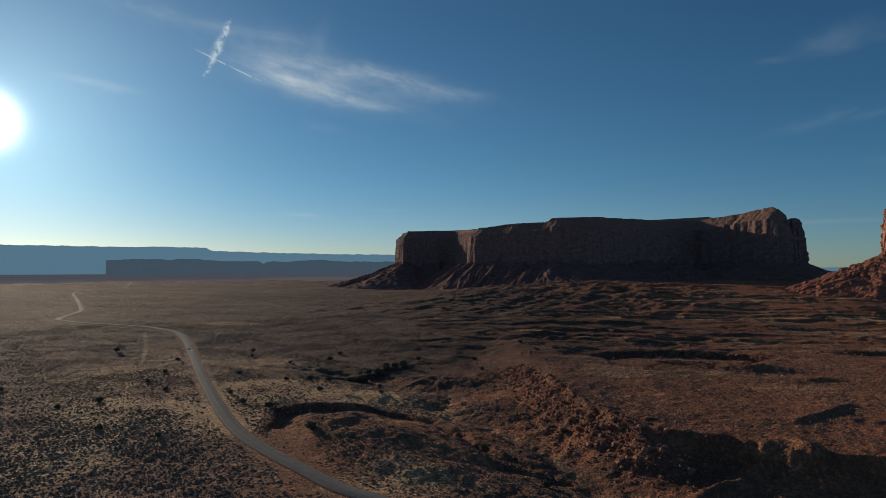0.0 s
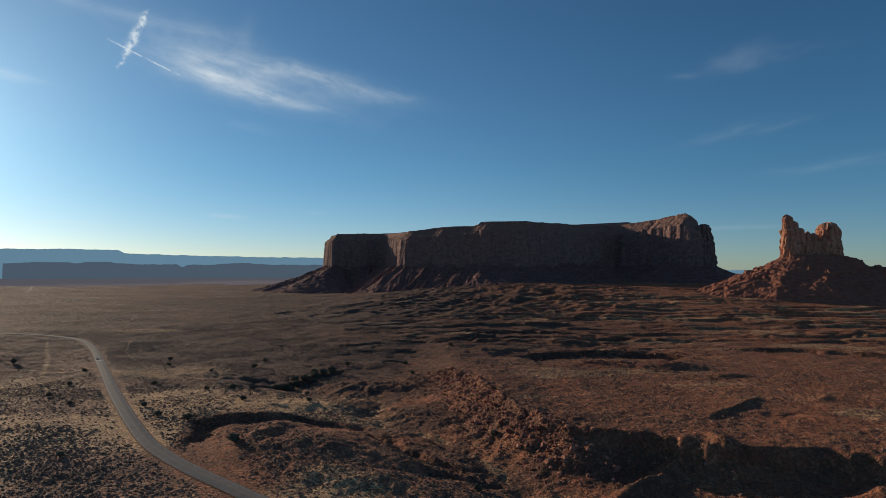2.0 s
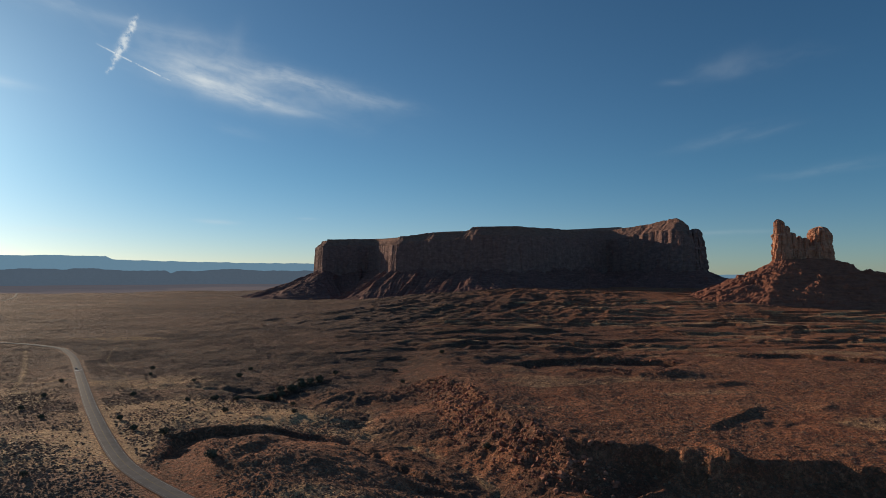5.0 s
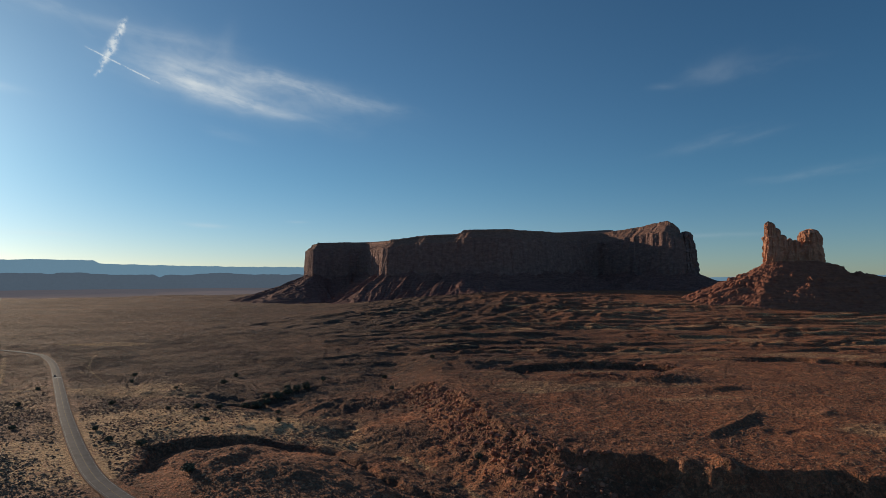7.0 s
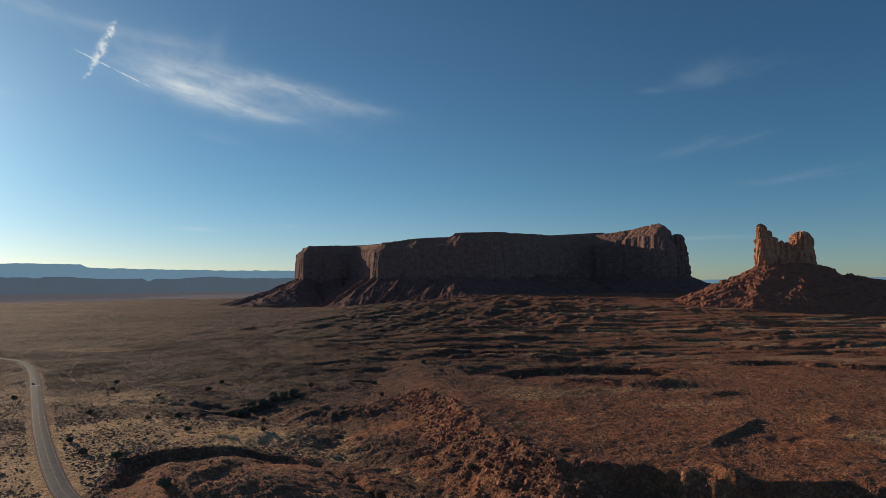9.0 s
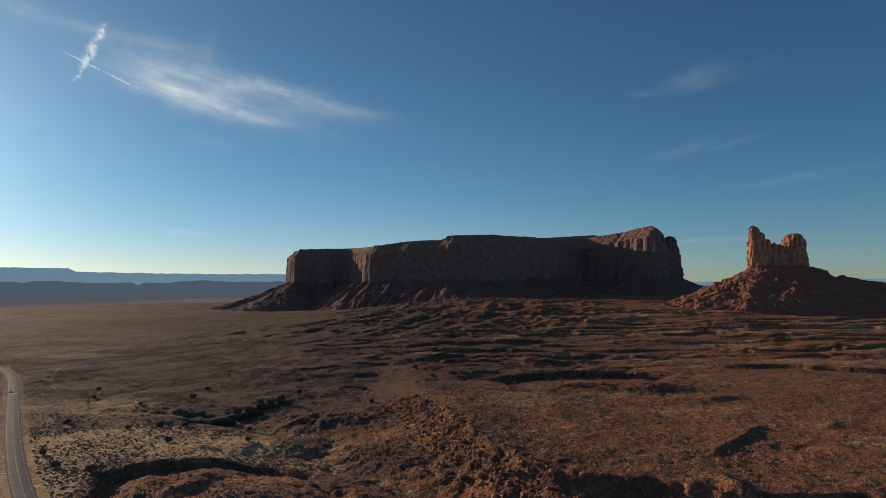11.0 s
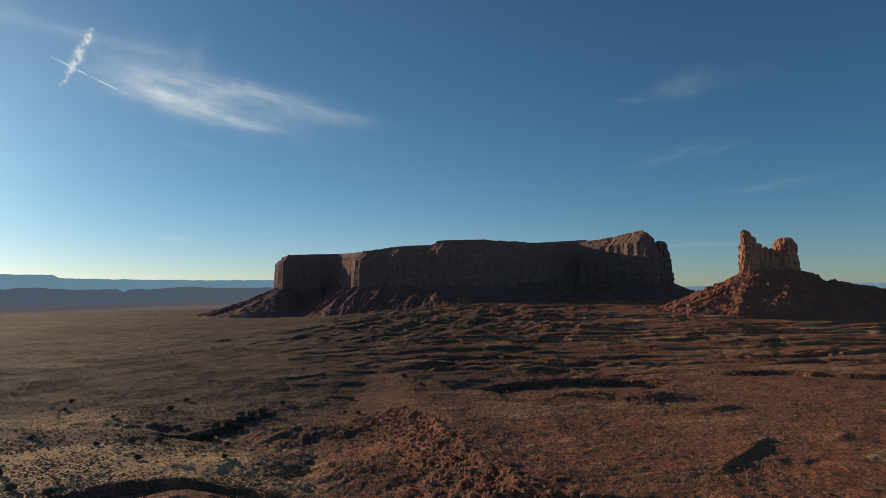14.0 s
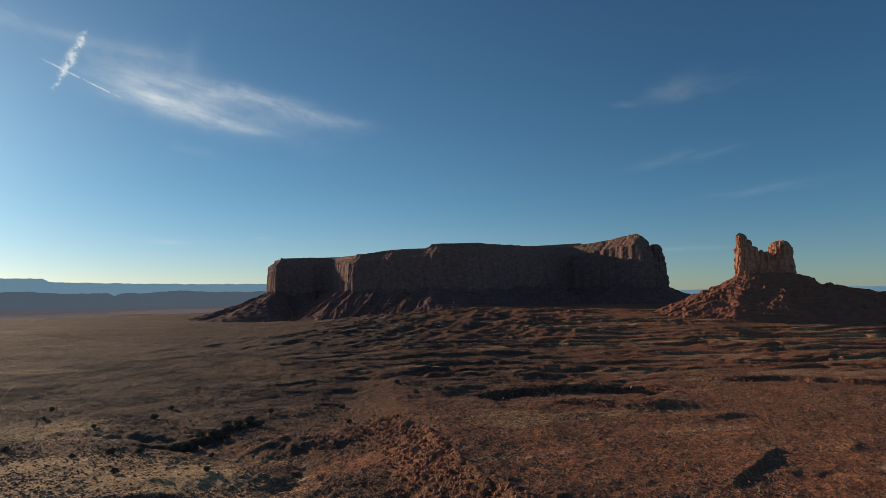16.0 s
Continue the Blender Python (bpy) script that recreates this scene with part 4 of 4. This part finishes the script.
def far_plain():
    """The last of the plain before the skyline: an added sheet, haze painted as glow over the far mesas' shadow."""
    az = np.radians(np.linspace(-62, 26, 260))
    rows = []
    for r, z in ((3480.0, -8.0), (3900.0, 9.0), (4300.0, 18.0), (4760.0, 24.0)):
        rr = r + 120 * fbm(az * 4000, 0 * az + r * 0.01, 500.0, 3, 210)
        rows.append(np.column_stack([rr * np.sin(az), rr * np.cos(az), z + 0 * az]))
    v = np.stack(rows, 0)
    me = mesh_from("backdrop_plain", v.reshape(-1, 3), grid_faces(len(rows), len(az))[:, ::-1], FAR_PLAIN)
    tagged(new("backdrop_plain", me), "sheet of plain below the far mesas painted with lilac haze", "backdrop", kind="structure")


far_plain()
# these carry their haze as colour and glow, with no air between
far_range("backdrop_mesas", -38.2, 16, 4720, [(-38.2, 128), (-36, 136), (-32, 140), (-28, 128), (-25.5, 122), (-25, 100), (-24.6, 118), (-20, 138), (-16, 126), (0, 120)], FAR_DARK, "mesas across the plain painted dark blue with haze", 201, crest=11.0)
far_range("backdrop_plateau", -70, 25, 4850, [(-70, 222), (-46, 226), (-35.2, 228), (-34.6, 234), (-30.2, 232), (-29.7, 208), (-26, 200), (-20, 192), (0, 180)], FAR_BLUE, "tableland on the skyline painted pale blue with haze", 202)
far_range("backdrop_hills", 25, 62, 4850, [(25, 88), (30, 96), (34, 92), (38, 102), (45, 96), (62, 90)], FAR_BLUE, "low hills on the skyline painted blue with haze", 203)

# ---------------------------------------------------------------- scrub, junipers, boulders
def scatter(count, seed, area):
    """Random places on the ground in front of the mesa; area gives the chance that a place is taken."""
    rng = np.random.RandomState(seed)
    out = np.zeros((0, 2))
    while len(out) < count:
        az = rng.uniform(radians(-50), radians(46), count * 2)
        r = np.sqrt(rng.uniform(150 ** 2, 1050 ** 2, count * 2) ** 1.0)
        keep = rng.rand(count * 2) < np.minimum(1, (420 / r) ** 1.1)
        p = np.column_stack([r * np.sin(az), r * np.cos(az)])[keep]
        p = p[rng.rand(len(p)) < area(p[:, 0], p[:, 1])]
        out = np.concatenate([out, p])
    return out[:count], rng


def clear_of_road(x, y, margin=8.0):
    free = np.ones(len(x), bool)
    near = np.where(by_road(x, y))[0]
    for chunk in np.array_split(near, max(1, len(near) // 4000)):
        if len(chunk):
            d2 = (x[chunk, None] - ROAD[None, :, 0]) ** 2 + (y[chunk, None] - ROAD[None, :, 1]) ** 2
            free[chunk] = d2.min(1) > margin ** 2
    return free


def pieces(place, size, squat, rng, sides, rings, jitter, sink=0.15):
    """Many small irregular lumps in one mesh."""
    n = len(place)
    a = np.linspace(0, 2 * np.pi, sides, endpoint=False)
    layers = []
    for k, (h, r) in enumerate(rings):
        rad = r * size[:, None] * (1 + jitter * rng.uniform(-1, 1, (n, sides)))
        turn = a[None, :] + rng.uniform(0, 6.28, (n, 1)) * (k == 0) + 0.4 * k
        if k == 0:
            base_turn = turn
        else:
            turn = base_turn + 0.5 * k
        z = place[:, None, 2] + (h - sink) * (size * squat)[:, None] * (1 + jitter * 0.6 * rng.uniform(-1, 1, (n, sides)))
        layers.append(np.stack([place[:, None, 0] + rad * np.cos(turn), place[:, None, 1] + rad * np.sin(turn), z], -1))
    apex = place + np.column_stack([rng.uniform(-.2, .2, n) * size, rng.uniform(-.2, .2, n) * size, (1 - sink) * size * squat])
    per = sides * len(rings) + 1
    verts = np.concatenate([np.concatenate(layers, 1), apex[:, None, :]], 1).reshape(-1, 3)
    tri = []
    for k in range(len(rings) - 1):
        for i in range(sides):
            p, q = k * sides + i, k * sides + (i + 1) % sides
            tri += [(p, q, q + sides), (p, q + sides, p + sides)]
    last = (len(rings) - 1) * sides
    tri += [(last + i, last + (i + 1) % sides, per - 1) for i in range(sides)]
    tri = np.array(tri)
    faces = (tri[None] + (np.arange(n) * per)[:, None, None]).reshape(-1, 3)
    return verts, faces


def on_ground(p):
    return np.column_stack([p, ground_height(p[:, 0], p[:, 1])[0]])


def scrub_chance(x, y):
    left = smooth(140, -120, x - 0.1 * (y - 300))
    patch = smooth(-0.25, 0.35, fbm(x, y, 55.0, 3, 301))
    washed = np.exp(-(along(x, y, WASH)[0] / 26.0) ** 2)
    d, side, _, _ = along(x, y, SAND_RIM)
    sunk = np.where(side < 0, smooth(28, 16, d), 0.0)
    bare = np.maximum(mound(x, y, -138, 396, 66, 36, 1.0, -16, 81), mound(x, y, -215, 333, 60, 15, 1.0, -8, 82))
    return (0.38 + 0.62 * left) * (0.2 + 0.8 * patch) * (1 - 0.8 * washed) * (1 - 0.85 * sunk) * (1 - 0.8 * np.minimum(1, bare))


def build_scrub():
    # the dense growth on the sandy flat by the road
    rng = np.random.RandomState(3)
    gx, gy = np.meshgrid(np.arange(-380, -50, 2.5), np.arange(150, 470, 2.5))
    p = np.column_stack([gx.ravel(), gy.ravel()]) + rng.uniform(-1.2, 1.2, (gx.size, 2))
    bare = np.maximum.reduce([mound(p[:, 0], p[:, 1], -138, 396, 66, 36, 1.0, -16, 81), mound(p[:, 0], p[:, 1], -215, 333, 60, 15, 1.0, -8, 82), mound(p[:, 0], p[:, 1], -205, 445, 66, 26, 0.8, -16, 83)])
    d = along(p[:, 0], p[:, 1], TRACK)[0]
    thick = smooth(-0.4, 0.25, fbm(p[:, 0], p[:, 1], 40, 3, 305)) * smooth(470, 380, p[:, 1])
    p = p[(rng.rand(len(p)) < (0.80 - 0.74 * bare) * thick) & clear_of_road(p[:, 0], p[:, 1]) & (d > 4.5) & (p[:, 0] < -60 - 0.25 * (p[:, 1] - 150))]
    d, side, _, _ = along(p[:, 0], p[:, 1], SAND_RIM)
    p = p[~((side < 0) & (d < 70) & (rng.rand(len(p)) < np.where(d < 26, 0.97, 0.72)))]
    v, f = pieces(on_ground(p), rng.gamma(6.0, 0.066, len(p)) + 0.26, rng.uniform(0.45, 0.75, len(p)), rng, 6, [(0.0, 0.8), (0.5, 1.0)], 0.35)
    tagged(new("sagebrush", mesh_from("sagebrush", v, f, SAGE, False)), "dense grey-brown sagebrush on tan sand beside the road", "scrub", kind="stuff")
    # the thin growth elsewhere
    p, rng = scatter(140000, 11, scrub_chance)
    p = p[clear_of_road(p[:, 0], p[:, 1])]
    size = rng.gamma(4.0, 0.095, len(p)) + 0.17
    far = np.column_stack([rng.uniform(-2400, 900, 70000), rng.uniform(950, 2600, 70000)])
    far = far[(np.abs(far[:, 0] - 100) < 0.95 * far[:, 1]) & (rng.rand(70000) < (1000 / far[:, 1]) * smooth(-0.3, 0.3, fbm(far[:, 0] * 0.4, far[:, 1], 160, 3, 311))) & (far[:, 1] < 1750 - 0.9 * np.minimum(0, far[:, 0]))]
    far = far[clear_of_road(far[:, 0], far[:, 1])]
    p, size = np.concatenate([p, far]), np.concatenate([size, rng.uniform(0.7, 1.7, len(far))])
    v, f = pieces(on_ground(p), size, rng.uniform(0.5, 1.0, len(p)), rng, 5, [(0.2, 1.0)], 0.38, 0.25)
    tagged(new("scrub", mesh_from("scrub", v, f, SCRUB, False)), "low dry saltbush dotted thinly over red soil", "scrub", kind="stuff")


build_scrub()


def rim_chance(x, y):
    z, sd, region = land(x, y, False)
    knolls = np.maximum(mound(x, y, 146, 492, 36, 15, 1.0, -12.0, 33), mound(x, y, 192, 480, 20, 14, 1.0, 10.0, 34))
    return 0.6 * smooth(0.35, 0.8, knolls) + smooth(-32, -8, sd) * smooth(5, -2, sd) * region * smooth(500, 460, y) * smooth(-40, 0, x) * smooth(92, 66, x)


def build_rubble():
    rng = np.random.RandomState(5)
    p = np.column_stack([rng.uniform(-40, 430, 60000), rng.uniform(210, 620, 60000)])
    p = p[rng.rand(len(p)) < rim_chance(p[:, 0], p[:, 1])][:11000]
    size = rng.gamma(2.0, 0.24, len(p)) + 0.2
    for line, count, big in ((LEDGE, 260, 0.9), (LEDGE_UP, 170, 1.0), (LEDGE_RIGHT, 240, 1.0), (KNOLL_RIDGE, 60, 0.4)):
        path = curve(line, 2.0)
        q = path[rng.randint(0, len(path), count)] + rng.normal(0, 1.0, (count, 2)) * (4.0, 6.0) - (0, 5.0)
        p, size = np.concatenate([p, q]), np.concatenate([size, big * (rng.gamma(2.0, 0.34, count) + 0.3)])
    v, f = pieces(on_ground(p), size, rng.uniform(0.6, 1.6, len(p)), rng, 4, [(0.0, 1.0), (0.55, 0.85)], 0.45, 0.2)
    tagged(new("rubble", mesh_from("rubble", v, f, BOULDER, False)), "broken sandstone rubble below the rim", "rubble", kind="stuff")


build_rubble()


def boulder_mesh(seed):
    rng = np.random.RandomState(seed)
    bm = bmesh.new()
    bmesh.ops.create_icosphere(bm, subdivisions=2, radius=1.0)
    cuts = [(Vector(rng.normal(size=3)).normalized(), rng.uniform(0.55, 0.85)) for _ in range(9)]
    for v in bm.verts:
        for n, d in cuts:
            over = v.co.dot(n) - d
            if over > 0:
                v.co -= n * over
        v.co += 0.05 * Vector(rng.normal(size=3))
        v.co.z *= 0.8
    me = bpy.data.meshes.new("boulder")
    bm.to_mesh(me)
    bm.free()
    me.materials.append(BOULDER)
    return me


def build_boulders():
    rng = np.random.RandomState(6)
    kinds = [boulder_mesh(k) for k in range(6)]
    p = np.column_stack([rng.uniform(-10, 330, 20000), rng.uniform(220, 480, 20000)])
    p = on_ground(p[rng.rand(len(p)) < rim_chance(p[:, 0], p[:, 1])][:140])
    for k, (x, y, z) in enumerate(p):
        s = rng.uniform(0.7, 1.6)
        ob = tagged(new("boulder", kinds[k % 6]), "angular block of red sandstone fallen from the rim", "boulder", "boulders below the rim")
        ob.matrix_world = pose(x, y, z + 0.25 * s, 0, 0, rng.uniform(0, 360)) @ Matrix.Diagonal((s * rng.uniform(.8, 1.5), s, s, 1))


build_boulders()


def juniper(seed):
    """A squat desert juniper: forked trunk and a ragged crown of many leaf clumps."""
    rng = np.random.RandomState(seed)
    tree = tagged(new("juniper"), "dark green rounded juniper bush on the sand", "bush", "junipers on the flats")
    verts, faces = [], []
    for limb in range(4):
        a = rng.uniform(0, 6.28)
        tip = np.array([math.cos(a) * 0.8, math.sin(a) * 0.8, 1.3])
        for k in range(4):
            t = k / 3.0
            c = tip * t * np.array([t, t, 1])
            r = 0.16 * (1 - 0.7 * t)
            verts += [c + r * np.array([math.cos(b), math.sin(b), 0]) for b in np.linspace(0, 6.28, 6, endpoint=False)]
        base = limb * 24
        faces += [tuple(base + q for q in (k * 6 + i, k * 6 + (i + 1) % 6, k * 6 + 6 + (i + 1) % 6, k * 6 + 6 + i)) for k in range(3) for i in range(6)]
    part("trunk", mesh_from("trunk", np.array(verts), np.array(faces), BARK), tree)
    n = 260
    d = rng.normal(size=(n, 3))
    d /= np.linalg.norm(d, axis=1)[:, None]
    lump = 1 + 0.28 * np.sin(d[:, 0] * 5 + seed) * np.cos(d[:, 1] * 4 - seed)
    c = d * (rng.uniform(0.55, 1.0, n) * lump)[:, None] * np.array([1.35, 1.35, 1.0]) + np.array([0, 0, 1.15])
    c[:, 2] = np.maximum(c[:, 2], 0.15)
    v, f = pieces(c, rng.uniform(0.16, 0.34, n), np.ones(n), rng, 4, [(0.0, 0.6), (0.5, 1.0)], 0.5)
    part("crown", mesh_from("crown", v, f, LEAF, False), tree)
    return tree


def build_junipers():
    rng = np.random.RandomState(9)
    kinds = [juniper(k) for k in range(4)]
    spots = [(-141, 476), (-134, 482), (-128, 488), (-122, 497), (-116, 506), (-110, 514), (-104, 522), (-119, 516), (-131, 497), (-188, 560), (-181, 432), (-152, 452), (-166, 446), (-214, 520), (-140, 395), (-196, 372), (-175, 348), (-232, 455), (-110, 455), (-96, 402),
             (-250, 380), (-285, 410), (-270, 340), (-180, 268), (-300, 455), (-330, 520), (-88, 238), (-120, 258), (-40, 560), (-300, 620)]
    while len(spots) < 44:
        az, r = rng.uniform(-0.8, 0.1), rng.uniform(230, 800)
        spots.append((r * math.sin(az), r * math.cos(az)))
    p = np.array(spots, float)
    p = on_ground(p[clear_of_road(p[:, 0], p[:, 1])])
    for k, (x, y, z) in enumerate(p):
        s = rng.uniform(2.0, 3.0) if k < 10 else rng.uniform(1.1, 2.0)
        m = pose(x, y, z - 0.1, 0, 0, rng.uniform(0, 360))
        ob = kinds[k] if k < 4 else copy_thing(kinds[k % 4], m)
        ob.matrix_basis = m @ Matrix.Diagonal((s, s, s * rng.uniform(0.8, 1.1), 1))


build_junipers()


def lathe(radius, width, sides=14):
    """A wheel's disc along x."""
    a = np.linspace(0, 2 * np.pi, sides, endpoint=False)
    rings = [(-width / 2, radius * 0.55), (-width / 2, radius * 0.92), (-width / 3, radius), (width / 3, radius), (width / 2, radius * 0.92), (width / 2, radius * 0.55)]
    v = np.concatenate([np.column_stack([np.full(sides, x), r * np.cos(a), r * np.sin(a)]) for x, r in rings])
    return v, grid_faces(len(rings), sides, True)


def build_car():
    """A small estate car on the road."""
    k = int(np.argmin(np.hypot(ROAD[:, 0] + 359, ROAD[:, 1] - 591)))
    d = ROAD[k - 1] - ROAD[k + 1]
    car = tagged(new("car"), "dark grey estate car on the asphalt highway", "car")

    def hull(name, sections, mat, label=""):
        # sections: y, half width low, half width high, z low, z high
        v = []
        for y, w0, w1, z0, z1 in sections:
            zm = z0 + (z1 - z0) * 0.55
            v += [(-w0, y, z0), (-w0 * 1.03, y, zm), (-w1, y, z1), (w1, y, z1), (w0 * 1.03, y, zm), (w0, y, z0)]
        n = len(sections)
        f = [tuple(int(q) for q in q4) for q4 in grid_faces(n, 6, True)]
        bm = bmesh.new()
        vs = [bm.verts.new(p) for p in v]
        for q in f:
            bm.faces.new([vs[i] for i in q])
        bm.faces.new(vs[:6])
        bm.faces.new(vs[-6:][::-1])
        bmesh.ops.recalc_face_normals(bm, faces=bm.faces)
        me = bpy.data.meshes.new(name)
        bm.to_mesh(me)
        bm.free()
        me.materials.append(mat)
        return part(name, me, car, label)

    hull("body", [(-2.25, 0.70, 0.62, 0.45, 0.75), (-2.1, 0.86, 0.80, 0.30, 0.95), (-0.9, 0.90, 0.86, 0.25, 1.0), (1.2, 0.90, 0.86, 0.25, 1.0), (2.1, 0.86, 0.80, 0.30, 0.90), (2.25, 0.70, 0.62, 0.42, 0.72)], CAR_PAINT)
    hull("cabin", [(-2.0, 0.78, 0.70, 0.92, 1.02), (-1.6, 0.80, 0.64, 0.95, 1.46), (0.4, 0.80, 0.64, 0.98, 1.48), (1.25, 0.80, 0.74, 0.96, 1.02)], GLASS, "dark window band")
    hull("roof", [(-1.65, 0.62, 0.56, 1.44, 1.50), (-0.6, 0.64, 0.58, 1.46, 1.55), (0.45, 0.62, 0.56, 1.45, 1.51)], CAR_PAINT)
    for x in (-0.82, 0.82):
        for y in (-1.35, 1.35):
            v, f = lathe(0.33, 0.22)
            part("wheel", mesh_from("wheel", v + np.array([x, y, 0.33]), f, TYRE), car, "black tyre")
    side = Vector((-d[1], d[0], 0)).normalized() * -1.75
    car.matrix_world = pose(ROAD[k, 0] + side.x, ROAD[k, 1] + side.y, ROAD_Z[k] + 0.15, 0, 0, math.degrees(math.atan2(-d[0], d[1])))


build_car()
